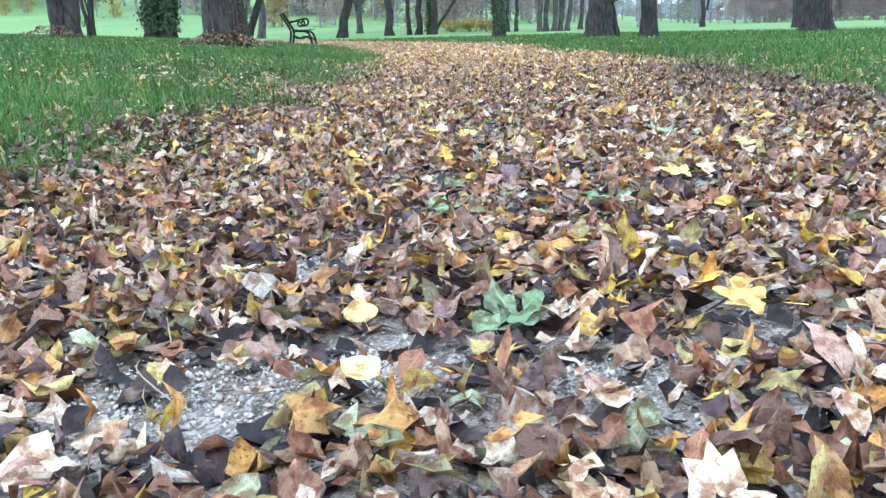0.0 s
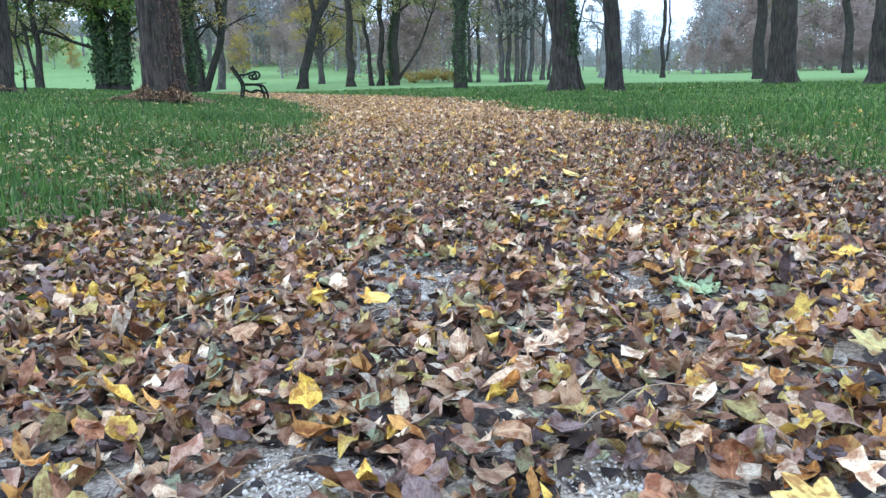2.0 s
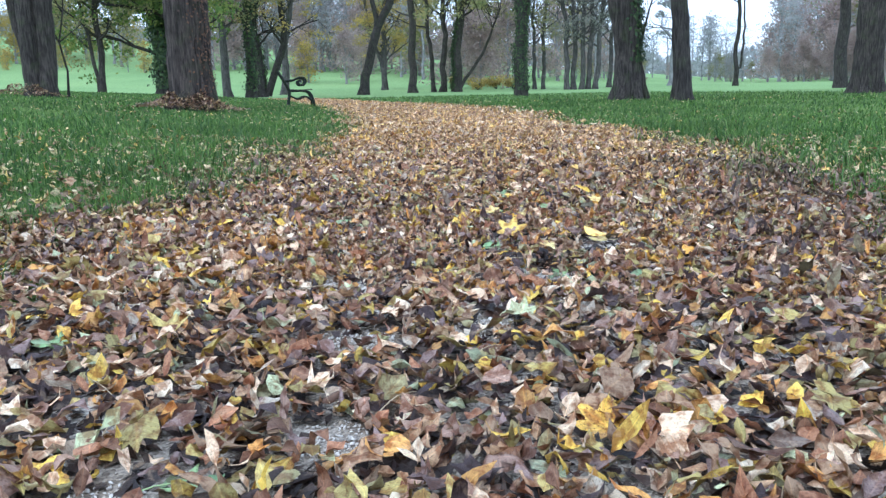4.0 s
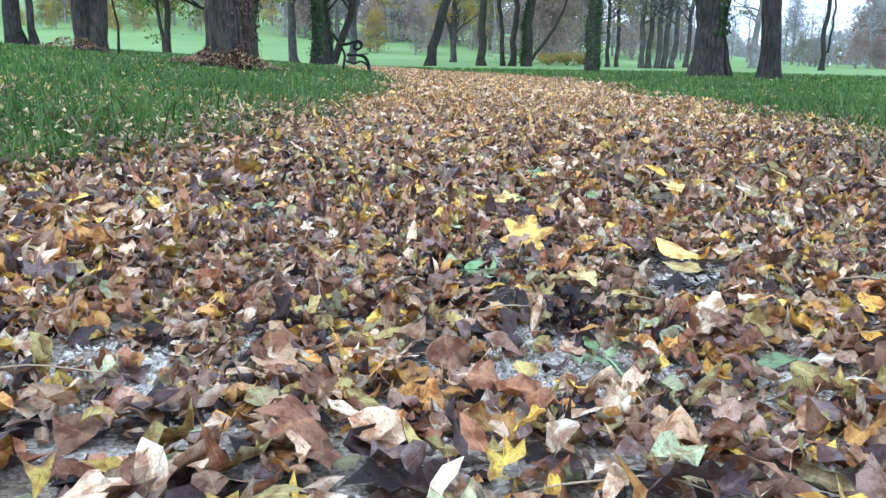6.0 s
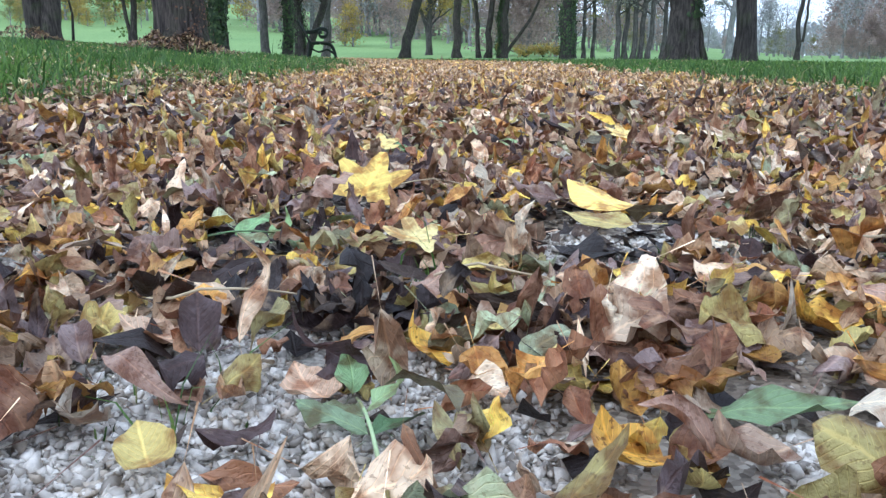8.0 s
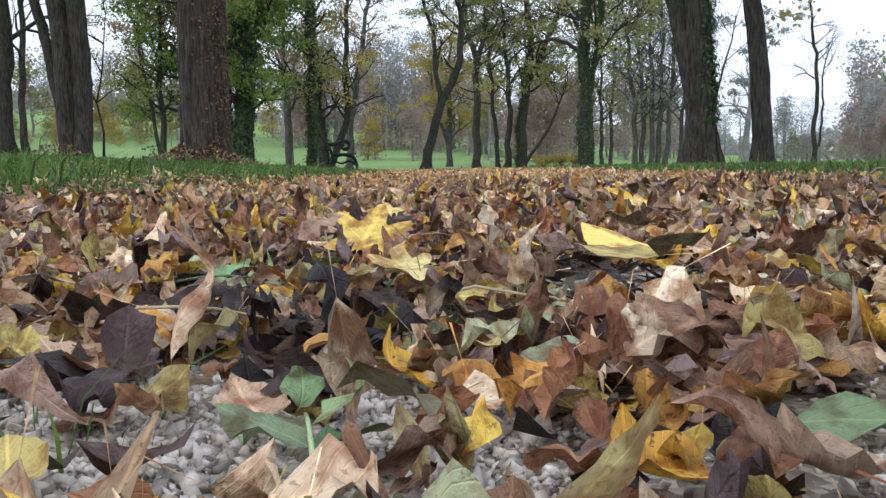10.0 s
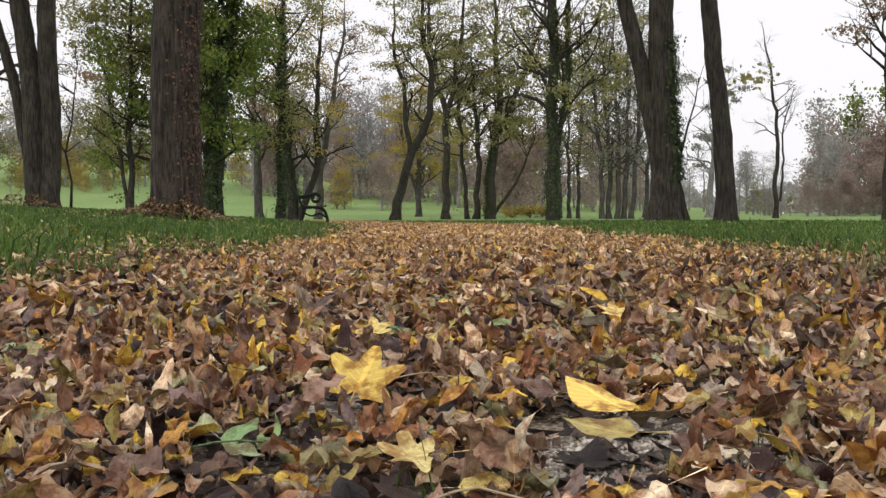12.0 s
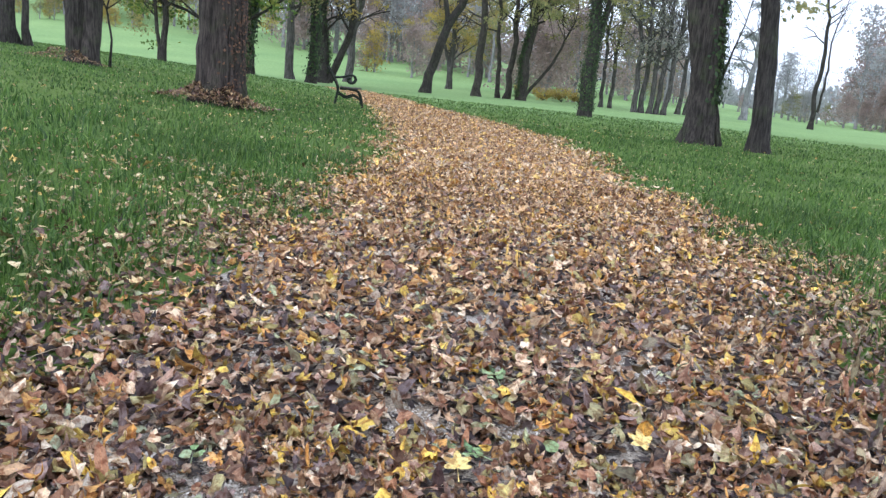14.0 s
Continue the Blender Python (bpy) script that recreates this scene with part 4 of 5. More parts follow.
# thin places where the gravel shows: x, y, radius
BARE = [(0.27, 4.60, 0.15), (0.26, 4.37, 0.15), (0.87, 4.46, 0.14), (0.44, 5.10, 0.08), (0.06, 4.77, 0.10), (-0.33, 4.65, 0.08), (-0.12, 8.49, 0.11), (0.60, 9.38, 0.13), (0.53, 8.07, 0.12),
        (0.11, 7.41, 0.11), (-0.23, 7.64, 0.14), (1.31, 8.95, 0.12), (0.88, 8.12, 0.08), (1.64, 7.96, 0.08), (0.68, 5.89, 0.09), (0.35, 5.72, 0.10), (0.19, 6.30, 0.12), (0.43, 6.82, 0.10), (0.91, 6.44, 0.06),
        (1.27, 7.07, 0.07), (0.80, 6.48, 0.07), (0.83, 6.62, 0.035), (0.80, 6.36, 0.06), (0.94, 6.55, 0.04), (1.02, 6.49, 0.045), (1.25, 6.42, 0.04), (0.91, 6.37, 0.06), (1.06, 6.40, 0.04),
        (-0.63, 3.2, 0.14), (0.03, 3.2, 0.12), (0.55, 3.15, 0.10), (-0.23, 1.45, 0.13), (0.0, 1.57, 0.10), (0.35, 1.49, 0.12), (-0.39, 1.42, 0.10), (-0.23, 2.1, 0.10), (1.0, 1.35, 0.1)]


def bareness(x, y):
    """1 where the gravel lies open, 0 where leaves cover it."""
    s = np.zeros_like(x)
    for bx, by, br in BARE:
        s = np.maximum(s, np.clip(1.5 - np.hypot(x - bx, (y - by) * 0.8) / br, 0, 1))
    s = s * (0.75 + 0.5 * (wave(x, y, 9, 21) + 1) / 2) * (0.85 + 0.25 * wave(x, y, 24, 23))
    return np.clip(s + 0.35 * np.clip(wave(x, y, 2.6, 22) - 0.45, 0, 1), 0, 1)


def scatter(rng, y0, y1, density, inner=0.0, outer=0.55, thin=0.94):
    """Places on the path between two distances, fewer towards its ragged edges and on bare patches."""
    l0, l1 = path_edges(np.array([y0, y1]))
    xa, xb = min(l0) - 1.0, max(l1) + 1.0
    n = int(density * (xb - xa) * (y1 - y0))
    x, y = rng.uniform(xa, xb, n), rng.uniform(y0, y1, n)
    a, b = path_edges(y)
    rag = 0.30 * wave(x * 0.4, y, 1.3, 30) + 0.14 * wave(x, y, 4.5, 31)
    into = np.minimum(x - a, b - x) + rag
    keep = np.clip((into + outer) / (outer * 1.6), 0, 1) ** 1.5 * (1 - thin * bareness(x, y))
    w = rng.random(n) < keep
    return x[w], y[w]



# leaves that stand out: shape, material, place, length, turn, curl, fold, tilt, roll, label
Y, S, G, D, T = M_YELLOW, M_SPOTTED, M_GREEN, M_DARK, M_TAN
SINGLE = (
        ("maple", Y, 0.79, 7.22, 0.118, -0.3, 0.15, 0.1, 0.55, 0.06, "bright yellow maple leaf lying on brown leaves"),
        ("oval", Y, 1.13, 7.10, 0.125, 0.75, -0.7, 0.5, 0.12, 0.1, "long pale yellow leaf on brown leaves"),
        ("maple", Y, 0.92, 6.80, 0.072, 1.6, 0.9, 0.5, 0.15, 0.0, "small yellow leaf with curled rim"),
        ("broad", Y, 1.12, 6.92, 0.085, 1.45, 0.3, 0.3, 0.1, 0.1, "flat yellow leaf under brown ones"),
        ("broad", S, 1.27, 8.25, 0.075, 0.4, 0.7, 0.4, 1.0, 0.2, "upright orange leaf among brown ones"),
        ("broad", S, 0.66, 6.32, 0.075, 1.2, 0.6, 0.5, 0.1, 0.0, "orange-yellow leaf on gravel"),
        ("narrow", G, 1.22, 6.49, 0.115, -1.35, 0.5, -0.2, 0.0, 0.15, "long pale green leaf on the path"),
        ("oval", D, 1.09, 6.63, 0.085, -0.75, 1.0, 0.5, 0.35, 0.3, "dark violet-brown leaf tilted up"),
        ("oval", D, 1.05, 6.57, 0.065, 1.3, 0.9, 0.5, 0.05, 0.0, "dark violet-brown leaf lying flat"),
        ("narrow", D, 0.90, 6.63, 0.100, 0.9, 1.3, 1.0, 0.2, 0.2, "nearly black curled leaf on gravel"),
        ("oval", D, 0.87, 6.60, 0.080, 2.2, 1.6, 1.2, 0.5, 0.0, "nearly black curled leaf on gravel"),
        ("narrow", D, 0.89, 6.56, 0.090, 1.45, 1.2, 0.6, 0.05, 0.1, "nearly black leaf lying on gravel"),
        ("oval", D, 0.93, 6.66, 0.070, -0.3, 1.4, 1.2, 0.9, 0.1, "nearly black curled leaf on gravel"),
        ("broad", S, 1.12, 6.50, 0.062, 0.25, 2.4, 0.3, 0.25, 0.0, "yellow spotted leaf rolled into a tube"),
        ("broad", S, 1.11, 6.41, 0.058, 0.9, 0.6, 0.5, 0.1, 0.1, "large yellow leaf with black specks"),
        ("broad", S, 1.22, 6.60, 0.066, 0.5, 0.9, 0.5, 0.15, 0.2, "ochre leaf with many black specks"),
        ("oval", S, 1.30, 6.68, 0.080, 1.9, 0.8, 0.6, 0.2, 0.1, "orange-brown leaf with a bent rim"),
        ("broad", S, 1.17, 6.74, 0.060, 2.6, 0.8, 0.7, 0.3, 0.0, "rusty leaf with yellow patches"),
        ("oval", S, 1.40, 6.62, 0.085, 1.2, 1.1, 0.4, 0.2, 0.2, "rust and yellow leaf with specks"),
        ("broad", S, 1.45, 6.80, 0.062, 0.2, 0.7, 0.5, 0.3, 0.1, "yellow-green leaf with brown spots"),
        ("broad", T, 1.31, 6.52, 0.066, 0.8, 0.9, 0.6, 0.1, 0.1, "violet-brown leaf with pale rim"),
        ("broad", S, 0.74, 6.66, 0.050, 0.9, 0.8, 0.5, 0.3, 0.0, "small orange leaf with dark specks"),
        ("broad", S, 0.97, 6.57, 0.062, 1.4, 0.6, 0.6, 0.3, 0.0, "spotted ochre leaf with torn rim"),
        ("broad", T, 0.90, 6.48, 0.050, 0.8, 0.5, 0.5, 0.2, 0.0, "small rose-brown fallen leaf on gravel"),
        ("broad", Y, 0.83, 6.375, 0.048, 0.6, 0.9, 0.6, 0.3, 0.0, "small mottled yellow leaf on gravel"),
        ("oval", T, 0.74, 6.57, 0.075, 1.3, 0.6, 0.4, 0.1, 0.0, "tan leaf lying on gravel"),
        ("oval", T, 0.70, 6.49, 0.062, 0.3, 1.2, 0.3, 0.4, 0.1, "pale leaf curled at its rim"),
        ("broad", T, 1.02, 6.91, 0.085, 2.4, 0.7, 0.4, 0.35, 0.3, "grey-brown cupped leaf on the path"),
        ("broad", T, 1.18, 6.415, 0.062, 2.0, 0.7, 0.4, 0.2, 0.1, "reddish-brown blotched leaf on the path"),
        ("narrow", D, 0.66, 7.65, 0.115, 0.2, 0.6, 0.5, 1.2, 0.1, "dark narrow leaf standing upright"),
        ("narrow", D, 0.94, 7.95, 0.105, 0.5, 0.7, 0.5, 1.3, 0.1, "dark narrow leaf standing upright"),
        ("maple", Y, 0.60, 1.72, 0.11, 1.2, 0.5, 0.3, 0.1, 0.0, "large yellow leaf on the path"),
        ("broad", Y, -0.06, 1.67, 0.062, 0.4, 0.5, 0.3, 0.2, 0.0, "round yellow leaf on the path"),
        ("broad", Y, -0.03, 1.42, 0.062, 1.2, 0.6, 0.3, 0.2, 0.0, "round yellow leaf on the path"),
        ("broad", S, -0.14, 1.20, 0.060, 0.4, 0.5, 0.3, 0.2, 0.0, "orange leaf lying near gravel"),
        ("maple", Y, 0.80, 3.03, 0.125, 1.5, 0.4, 0.2, 0.1, 0.0, "large yellow maple leaf on the path"),
        ("maple", T, 0.27, 2.92, 0.090, 0.2, 0.6, 0.4, 0.1, 0.0, "pale cream maple leaf on the path"),
        ("oval", T, 0.43, 2.79, 0.085, 0.1, 0.6, 0.3, 0.2, 0.0, "pale tan leaf on the path"),
        ("maple", Y, 1.23, 3.71, 0.110, 0.6, 0.6, 0.3, 0.2, 0.0, "yellow maple leaf on the path"),
        ("maple", S, 0.10, 4.29, 0.080, 0.3, 0.5, 0.3, 0.3, 0.0, "orange leaf beside bare gravel"),
        ("maple", S, 0.92, 5.15, 0.100, 0.9, 0.6, 0.3, 0.3, 0.0, "orange-yellow leaf on the path"),
        ("maple", Y, 0.70, 7.75, 0.080, 0.2, 0.3, 0.2, 0.2, 0.0, "pale yellow leaf on the path"),
        ("broad", Y, 0.13, 4.20, 0.065, 0.8, 0.6, 0.3, 0.2, 0.0, "yellow leaf beside bare gravel"),
        ("maple", Y, 1.24, 8.10, 0.095, 1.3, 0.6, 0.4, 0.2, 0.0, "golden leaf on the path"),
        ("broad", G, 0.96, 8.00, 0.062, 0.7, 0.3, 0.2, 0.2, 0.0, "light green leaf on the path"))
# fallen ash leaves: place, length, turn, leaflets
ASH = ((0.13, 1.58, 0.20, -0.5, 7), (-0.92, 3.15, 0.16, -1.2, 5), (-0.04, 2.62, 0.15, -1.0, 5), (0.60, 2.62, 0.19, 0.5, 7), (0.0, 2.97, 0.14, -0.9, 5), (1.06, 4.17, 0.20, 0.1, 5),
                        (0.13, 4.86, 0.11, -1.2, 5), (-0.34, 5.6, 0.14, 1.0, 5), (0.98, 6.345, 0.12, 0.35, 5), (0.62, 6.90, 0.14, -1.25, 5), (0.77, 8.50, 0.14, 0.3, 5), (0.0, 7.52, 0.12, 0.3, 3), (0.82, 7.85, 0.13, 1.3, 5))


def clear_of_singles(x, y):
    """Keeps the litter from hiding the leaves that lie on top."""
    ok = np.ones(len(x), bool)
    for row in SINGLE:
        wide = 0.95 if row[1] is M_YELLOW else (0.25 if row[1] is M_DARK else 0.45)
        ok &= np.hypot(x - row[2], (y - row[3] + 0.03) * 0.75) > row[4] * wide
    for ax, ay, s, yaw, k in ASH:
        ok &= np.hypot(x - (ax - math.sin(yaw) * s * 0.6), y - (ay + math.cos(yaw) * s * 0.6)) > s * 0.48
    return ok


rl = np.random.default_rng(5)
# old dark leaves below, their colour deepened to imitate shade in the gaps
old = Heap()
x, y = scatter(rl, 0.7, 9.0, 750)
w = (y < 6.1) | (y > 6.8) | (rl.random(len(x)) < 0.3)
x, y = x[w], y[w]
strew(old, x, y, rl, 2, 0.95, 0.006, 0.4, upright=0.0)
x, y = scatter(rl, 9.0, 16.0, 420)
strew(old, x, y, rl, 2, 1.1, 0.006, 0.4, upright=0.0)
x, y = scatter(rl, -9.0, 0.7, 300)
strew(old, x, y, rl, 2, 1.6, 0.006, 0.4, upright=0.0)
tagged(link_part("old_leaves", old.mesh("old_leaves"), M_OLD), "wet old leaves under the fresh ones, darkened for gap shade", "fallen leaves", kind="stuff")
litter = Heap()
# near stretches fine, far ones coarser and larger
x, y = scatter(rl, 0.7, 9.0, 1000)
x2, y2 = scatter(rl, 6.15, 7.9, 1050, thin=0.72)
x, y = np.concatenate([x, x2]), np.concatenate([y, y2])
w = clear_of_singles(x, y)
x, y = x[w], y[w]
close = (y > 6.15) & (y < 7.9) & (x > -0.1) & (x < 2.1)
strew(litter, x[~close], y[~close], rl, 1, 1.08, 0.036, 1.0, upright=0.09)
low = close & (y < 6.75)
close &= ~low
strew(litter, x[close], y[close], rl, 0, 0.80, 0.030, 0.95, (0.31, 0.35, 0.29, 0.05), upright=0.12)
strew(litter, x[low], y[low], rl, 0, 0.92, 0.014, 1.15, (0.34, 0.40, 0.24, 0.02), upright=0.0)
dry = Heap()
x, y = scatter(rl, 9.0, 16.0, 760)
w = rl.random(len(x)) < np.clip((y - 7.5) / 7, 0.2, 0.9)
strew(litter, x[~w], y[~w], rl, 3, 1.12, 0.04, upright=0.10)
strew(dry, x[w], y[w], rl, 3, 1.15, 0.04, upright=0.10)
x, y = scatter(rl, 16.0, 30.0, 400, thin=0)
strew(dry, x, y, rl, 2, 1.45, mixture=(0.5, 0.3, 0.12, 0.08))
x, y = scatter(rl, 30.0, 62.0, 170, thin=0)
strew(dry, x, y, rl, 2, 2.0, mixture=(0.5, 0.4, 0.06, 0.04))
x, y = scatter(rl, -9.0, 0.7, 420)
strew(litter, x, y, rl, 2, 1.6, mixture=(0.5, 0.4, 0.06, 0.04))
tagged(link_part("dry_leaves", dry.mesh("dry_leaves"), M_DRY), "dry tan and orange leaves farther along the path", "fallen leaves", kind="stuff")
leaf_litter = link_part("leaf_litter", litter.mesh("leaf_litter"), M_LITTER)
tagged(leaf_litter, "thick brown and yellow autumn leaves covering the path", "fallen leaves", kind="stuff")

# leaves caught in the grass on both sides, brown ones thick along the edge
for name, mat, label, bands in (
        ("edge_leaves", M_RUST, "brown leaves caught in the grass along the path", ((2, 13, 1.1, 230, 3, 0.95, 0.012),)),
        ("lawn_leaves", M_LAWN, "pale yellow and tan leaves scattered in the grass", ((2, 7, 5.0, 20, 3, 1.0, 0.005), (7, 13, 5.0, 70, 3, 1.0, 0.02), (13, 20, 8, 12, 3, 0.9, 0.01), (20, 36, 12, 3, 2, 1.0, 0.01)))):
    heap = Heap()
    for y0, y1, reach, dens, fine, size, lift in bands:
        n = int(dens * 2 * reach * (y1 - y0))
        y = rl.uniform(y0, y1, n)
        a, b = path_edges(y)
        d = rl.exponential(reach * 0.42, n)
        x = np.where(rl.random(n) < 0.55, a - d, b + d)
        strew(heap, x, y, rl, fine, size, 0.03, lift=lift, upright=0.05)
    tagged(link_part(name, heap.mesh(name), mat), label, "fallen leaves", kind="stuff")

# dark narrow leaflets lying thick along one edge
M_ASHDARK = leaf_material("dark_narrow_leaves", [(0, (0.11, 0.078, 0.070)), (0.22, (0.19, 0.130, 0.10)), (0.45, (0.18, 0.155, 0.085)), (0.7, (0.27, 0.205, 0.155)), (0.88, (0.36, 0.30, 0.18))])
heap = Heap()
n = 1300
y = rl.uniform(4.8, 10.5, n)
x = path_edges(y)[1] + 0.25 - np.abs(rl.normal(0, 0.55, n))
strew(heap, x, y, rl, 1, 1.1, 0.03, 1.0, (0.14, 0.06, 0.77, 0.03), lift=0.028, upright=0.16)
tagged(link_part("ash_litter", heap.mesh("ash_litter"), M_ASHDARK), "dark narrow ash leaflets heaped along the edge", "fallen leaves", kind="stuff")

# a knot of nearly black curled leaves on the open gravel
heap = Heap()
n = 26
strew(heap, rl.normal(0.87, 0.07, n), rl.normal(6.64, 0.035, n), rl, 0, 0.9, 0.02, 1.2, (0.35, 0.1, 0.53, 0.02), lift=0.012, upright=0.0)
tagged(link_part("blackened_leaves", heap.mesh("blackened_leaves"), M_OLD), "nearly black curled leaves in a small knot", "fallen leaves", kind="stuff")

# heaps of leaves round the feet of two trees
for hx, hy, rad, n in ((-5.75, 20.95, 0.5, 1700), (-13.9, 29.0, 0.6, 600)):
    heap = Heap()
    t, d = rl.uniform(0, 6.283, n), np.abs(rl.normal(0, rad * 0.6, n)) + 0.3
    x, y = hx + np.cos(t) * d * 1.25, hy + np.sin(t) * d * 0.8
    strew(heap, x, y, rl, 3, 1.35, 0.05, lift=0.02 + 0.32 * np.exp(-(d - 0.3) / 0.24), upright=0.3)
    tagged(link_part("leaf_heap", heap.mesh("leaf_heap"), M_RUST), "rusty heap of dead leaves round a tree foot", "fallen leaves", kind="stuff")

# ---------------------------------------------------------------- gravel stones in the thin places
rg = np.random.default_rng(8)
CHIP_V = np.array([(1, 0, 0.1), (-1, 0.1, 0), (0, 1, -0.1), (0.1, -1, 0), (0.35, 0.3, 0.85), (-0.3, -0.35, 0.85), (0, 0, -0.8)])
CHIP_T = np.array([(0, 2, 4), (2, 1, 5), (2, 5, 4), (1, 3, 5), (3, 0, 4), (3, 4, 5), (2, 0, 6), (1, 2, 6), (3, 1, 6), (0, 3, 6)])
stones = Heap()
n = 330000
x, y = rg.uniform(-1.1, 2.2, n), rg.uniform(0.9, 9.6, n)
w = rg.random(n) < np.clip(bareness(x, y) * 1.3, 0.012, 1)
x, y = x[w], y[w]
x2, y2 = rg.uniform(0.25, 1.6, 100000), rg.uniform(6.15, 7.1, 100000)
w = rg.random(len(x2)) < np.clip(bareness(x2, y2) * 1.4, 0.05, 1)
x, y = np.concatenate([x, x2[w]]), np.concatenate([y, y2[w]])
n = len(x)
s = np.minimum(rg.lognormal(math.log(0.0034), 0.38, n), 0.0068)[:, None, None] * rg.uniform(0.6, 1.4, (n, 1, 3)) * np.array((1.15, 1.0, 0.6))
v = CHIP_V[None] * s * rg.uniform(0.75, 1.25, (n, 7, 1))
v = turned(v, rg.uniform(0, 6.28, n), rg.normal(0, 0.6, n), rg.normal(0, 0.6, n))
z = gz(x, y) + 0.006 + 0.006 * wave(x, y, 2.2, 8) + s[:, 0, 2] * 0.4 + rg.random(n) ** 2 * 0.004
v = v + np.stack([x, y, z], -1)[:, None]
stones.add(v.reshape(-1, 3), (np.arange(n)[:, None, None] * 7 + CHIP_T[None]).reshape(-1, 3))
tagged(link_part("gravel", stones.mesh("gravel", False), M_STONES), "small pale grey crushed stones lying on the path", "gravel", kind="stuff")

# ---------------------------------------------------------------- grass
def blades(heap, x, y, rng, h, w):
    """Bent tapering blades: five points each."""
    n = len(x)
    h = h * rng.lognormal(0, 0.35, n)
    t = rng.uniform(0, 6.283, n)
    b = rng.uniform(0, 6.283, n)
    lean = np.abs(rng.normal(0.5, 0.4, n)) * h
    side = np.stack([np.cos(t), np.sin(t), np.zeros(n)], -1) * (w * rng.uniform(0.6, 1.3, n))[:, None] * 0.5
    bend = np.stack([np.cos(b) * lean, np.sin(b) * lean, np.zeros(n)], -1)
    foot = np.stack([x, y, gz(x, y) - 0.005], -1)
    mid = foot + bend * 0.3 + np.stack([0 * h, 0 * h, h * 0.6], -1)
    tip = foot + bend + np.stack([0 * h, 0 * h, h * rng.uniform(0.75, 1.0, n)], -1)
    v = np.stack([foot - side, foot + side, mid - side * 0.8, mid + side * 0.8, tip], 1)
    i = np.arange(n)[:, None] * 5
    heap.add(v.reshape(-1, 3), np.concatenate([i + [0, 1, 3], i + [0, 3, 2], i + [2, 3, 4]]))


rb = np.random.default_rng(12)
lawn = Heap()
# y from, to, reach beyond the path's edge, blades per square metre, height, width
for y0, y1, r0, r1, dens, h, w in ((-9, 1.5, -0.3, 8, 110, 0.085, 0.02), (1.5, 9, -0.30, 1.6, 2000, 0.085, 0.007), (1.5, 9, 1.6, 4.5, 950, 0.085, 0.009), (9, 16, -0.25, 2.6, 1300, 0.09, 0.011), (9, 16, 2.6, 8, 520, 0.09, 0.015),
                                    (16, 30, -0.2, 5, 400, 0.062, 0.017), (16, 30, 5, 16, 130, 0.058, 0.025), (30, 60, -0.2, 22, 40, 0.065, 0.04)):
    for sgn in (-1, 1):
        n = int(dens * (r1 - r0) * (y1 - y0))
        y = rb.uniform(y0, y1, n)
        a, b = path_edges(y)
        d = rb.uniform(r0, r1, n)
        x = np.where(sgn < 0, a - d, b + d)
        rag = 0.30 * wave(x * 0.4, y, 1.3, 30) + 0.14 * wave(x, y, 4.5, 31)
        keep = rb.random(n) < np.clip((d - rag + 0.05) / 0.35, 0, 1) * (0.6 + 0.4 * wave(x, y, 2.2, 40))
        tall = 1 + 0.45 * wave(x, y, 3.1, 41)
        blades(lawn, x[keep], y[keep], rb, h * tall[keep], w)
tagged(link_part("grass", lawn.mesh("grass", False), M_GRASS), "short green grass on both sides of the path", "grass", kind="stuff")
# single tufts pushing through the gravel
tufts = Heap()
for tx, ty, k in ((1.30, 7.02, 90), (1.36, 7.12, 70), (0.98, 6.78, 60), (0.80, 6.44, 26), (0.93, 6.80, 40), (1.22, 6.72, 40), (0.70, 6.55, 20), (1.5, 6.95, 60), (0.55, 8.5, 30), (1.6, 7.4, 40)):
    blades(tufts, tx + rb.normal(0, 0.035, k), ty + rb.normal(0, 0.03, k), rb, np.full(k, 0.034), 0.002)
tagged(link_part("grass_tufts", tufts.mesh("grass_tufts", False), M_GRASS), "thin green grass tufts growing through the gravel", "grass", kind="stuff")

# ---------------------------------------------------------------- stalks and twigs among the leaves
rs = np.random.default_rng(21)
def stalk(x, y, length, yaw, r=0.0016, arch=0.02, z=0.035):
    heap = Heap()
    s = np.linspace(-0.5, 0.5, 7)
    bend = rs.normal(0, 0.12) * length
    pts = np.stack([s * length, bend * (4 * s * s), z + arch * (1 - 4 * s * s) + rs.normal(0, 0.002, 7)], -1)
    c, q = math.cos(yaw), math.sin(yaw)
    pts = np.stack([pts[:, 0] * c - pts[:, 1] * q, pts[:, 0] * q + pts[:, 1] * c, pts[:, 2]], -1)
    tube(heap, pts, np.linspace(r, r * 0.55, 7), 5)
    ob = link_part("stalk", heap.mesh("stalk"), M_STRAW)
    ob.location = (x, y, float(gz(x, y)))
    tagged(ob, "thin dry leaf stalk lying on the leaves", "stalk", "dry stalks")


stalk(1.52, 6.92, 0.26, -0.55, 0.0022)
stalk(1.02, 6.72, 0.14, -0.35)
stalk(0.80, 6.60, 0.16, 0.25)
stalk(1.16, 7.35, 0.20, 0.9)
stalk(0.88, 7.27, 0.18, 0.15)
for _ in range(44):
    yy = rs.uniform(1.3, 9.5)
    stalk(rs.uniform(-0.9, 2.0), yy, rs.uniform(0.08, 0.24), rs.uniform(0, 3.14), 0.0015)


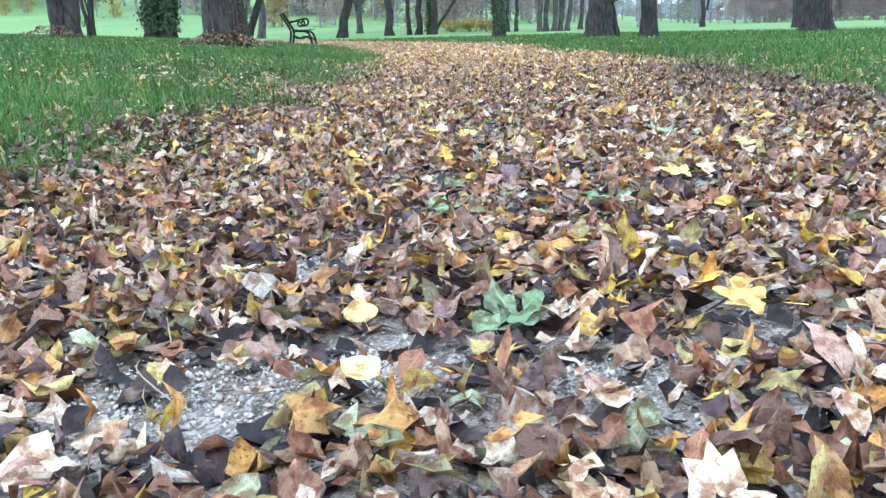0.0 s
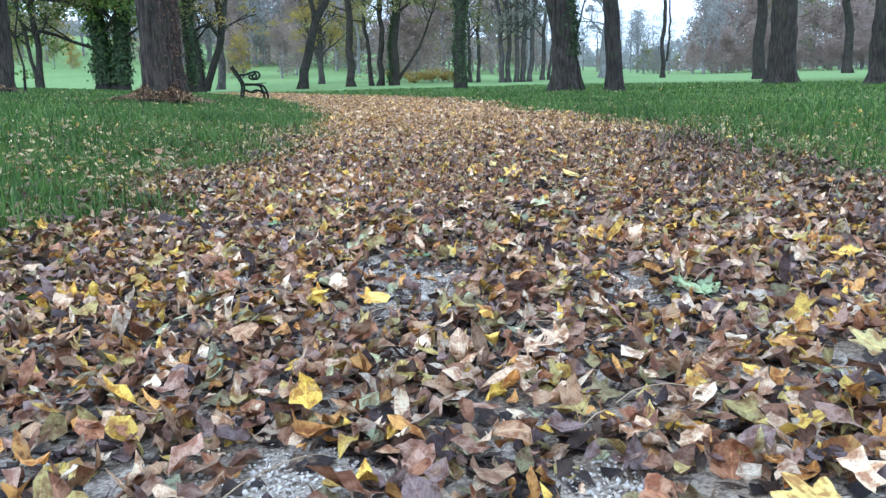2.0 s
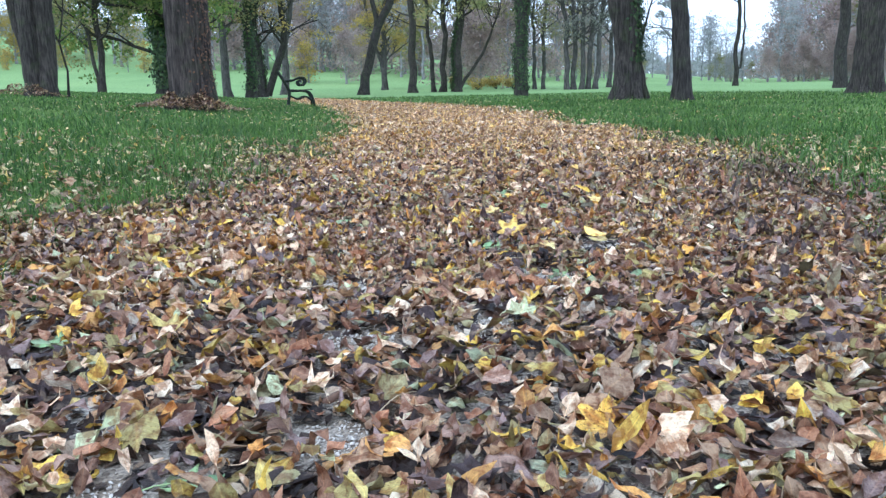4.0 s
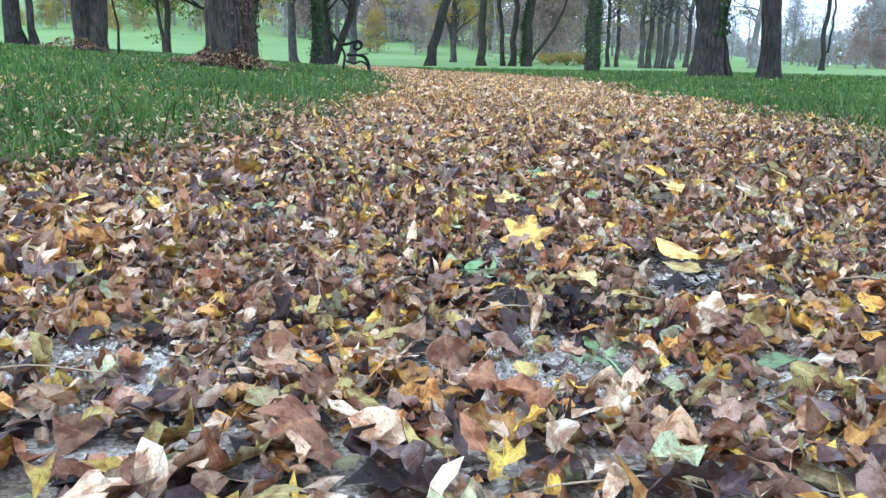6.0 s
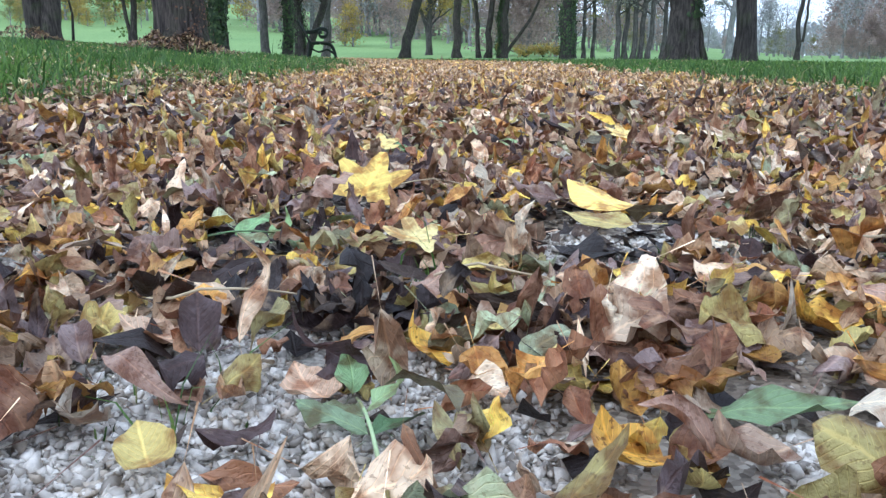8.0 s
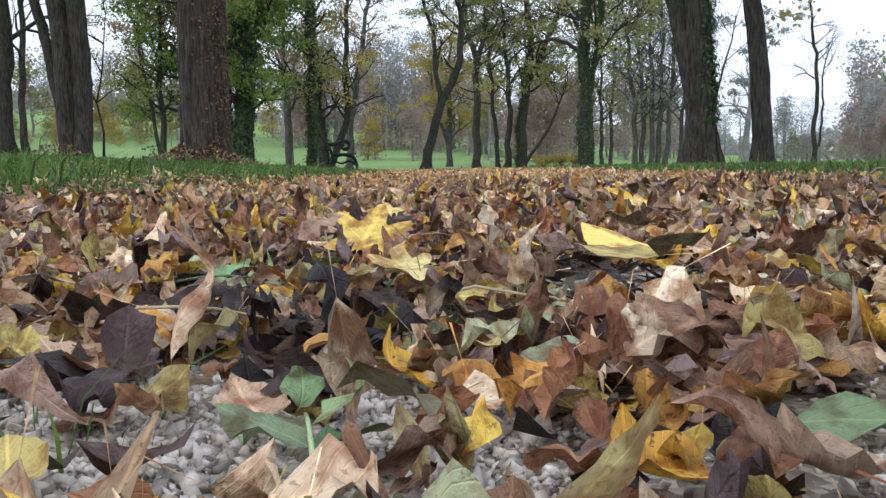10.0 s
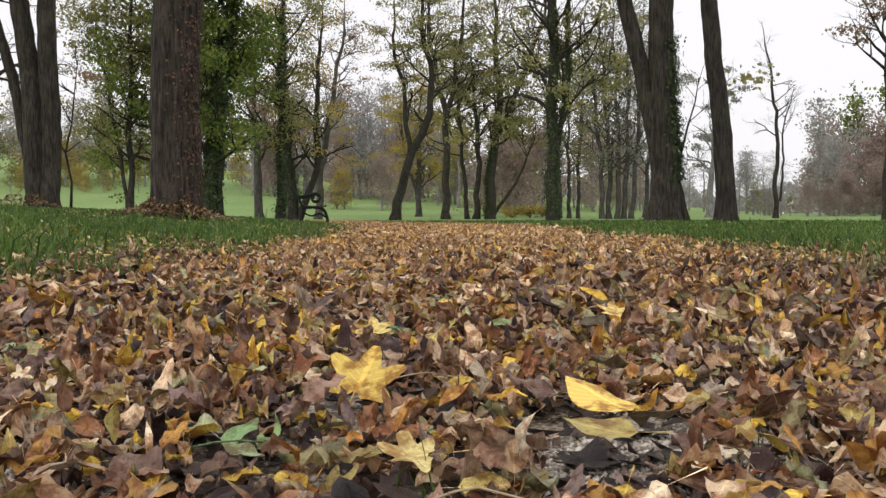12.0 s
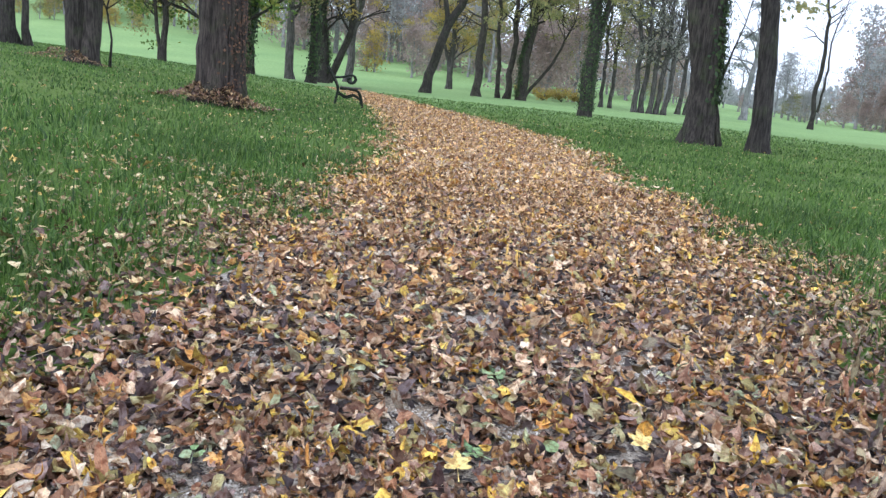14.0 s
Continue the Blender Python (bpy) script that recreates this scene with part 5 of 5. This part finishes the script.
# ---------------------------------------------------------------- single leaves that stand out
def one_leaf(shape, mat, x, y, length, yaw, label, curl=0.5, fold=0.3, tilt=0.0, roll=0.0, z=0.03, parent=None, fine=0):
    r = np.random.default_rng(int(abs(x * 1000 + y * 7919)) + 1)
    v, tri, uv = shaped(shape, fine, 1, r, np.array([length]), np.array([curl]), np.array([fold]), 0.05, 0.2 if mat is M_YELLOW else 1.0)
    v = turned(v, np.array([yaw]), np.array([tilt]), np.array([roll]))
    me = tri_mesh("leaf", v[0], tri, uv)
    ob = link_part("leaf", me, mat, parent)
    ob.location = (x, y, float(gz(x, y)) + z)
    if parent is None:
        ob.rotation_euler = (0.22 if y > 6.6 or y < 6 else 0.05, 0, 0)  # propped on the leaves behind it
        tagged(ob, label, "leaf", "leaves that stand out")
    return ob


def compound(x, y, size, yaw, count, mat=None, z=0.024, label="fresh green compound leaf lying on the path"):
    """A fallen ash leaf: leaflets on a stalk."""
    base = empty("ash_leaf", (x, y, float(gz(x, y)) + z))
    heap = Heap()
    s = np.linspace(0, 1, 6)
    tube(heap, np.stack([0 * s, s * size, 0.012 * np.sin(3 * s)], -1), np.linspace(0.0017, 0.0009, 6), 5)
    link_part("stem", heap.mesh("stem"), M_GREEN, base, "green leaf stalk")
    r = np.random.default_rng(int(abs(x * 991 + y * 503)) + 3)
    for k in range(count):
        side = 0 if k == count - 1 else (-1) ** k
        at = size * (0.35 + 0.65 * (k // 2 * 2 + 1) / count) if side else size
        a = -side * r.uniform(0.8, 1.1)
        ln = size * r.uniform(0.42, 0.55)
        v, tri, uv = shaped("narrow", 0, 1, r, np.array([ln]), np.array([r.normal(0.5, 0.3)]), np.array([r.normal(-0.3, 0.4)]))
        v = v * np.array([1.55, 1, 1]) + np.array([0, ln * 0.5, 0])
        v = turned(v, np.array([a]), np.array([r.normal(0.1, 0.15)]), np.array([r.normal(0, 0.25)]))
        ob = link_part("leaflet", tri_mesh("leaflet", v[0], tri, uv), mat or M_GREEN, base)
        ob.location = (0, at, 0.008)
    base.rotation_euler = (0, 0, yaw)
    tagged(base, label, "leaf", "green ash leaves")


for row in SINGLE:
    shape, mat, x, y, ln, yaw, curl, fold, tilt, roll, lab = row
    on_gravel = 6.0 < y < 6.75
    one_leaf(shape, mat, x, y, ln, yaw, lab, curl * (1.6 if on_gravel else 1.0), fold * (1.5 if on_gravel else 1.0), tilt * (0.6 if on_gravel else 1.0), roll, 0.022 if on_gravel else (0.062 if mat is M_YELLOW else 0.042))
for x, y, s, yaw, k in ASH:
    compound(x, y, s, yaw, k)

# leaves of the litter that can be picked out one by one
for _ in range(300):
    shape = str(rl.choice(["oval", "broad", "narrow", "maple"], p=(0.45, 0.28, 0.17, 0.10)))
    one_leaf(shape, M_LEAF, float(rl.uniform(0.2, 1.9)), float(rl.uniform(6.62, 8.5)), float({"oval": 0.052, "broad": 0.048, "narrow": 0.075, "maple": 0.062}[shape] * rl.uniform(0.75, 1.3)), float(rl.uniform(0, 6.28)), "",
             float(rl.normal(0, 0.9)), float(rl.normal(0, 0.7)), float(rl.normal(0, 0.35) if rl.random() > 0.1 else 1.1), float(rl.normal(0, 0.3)), float(rl.uniform(0.018, 0.032)), leaf_litter)
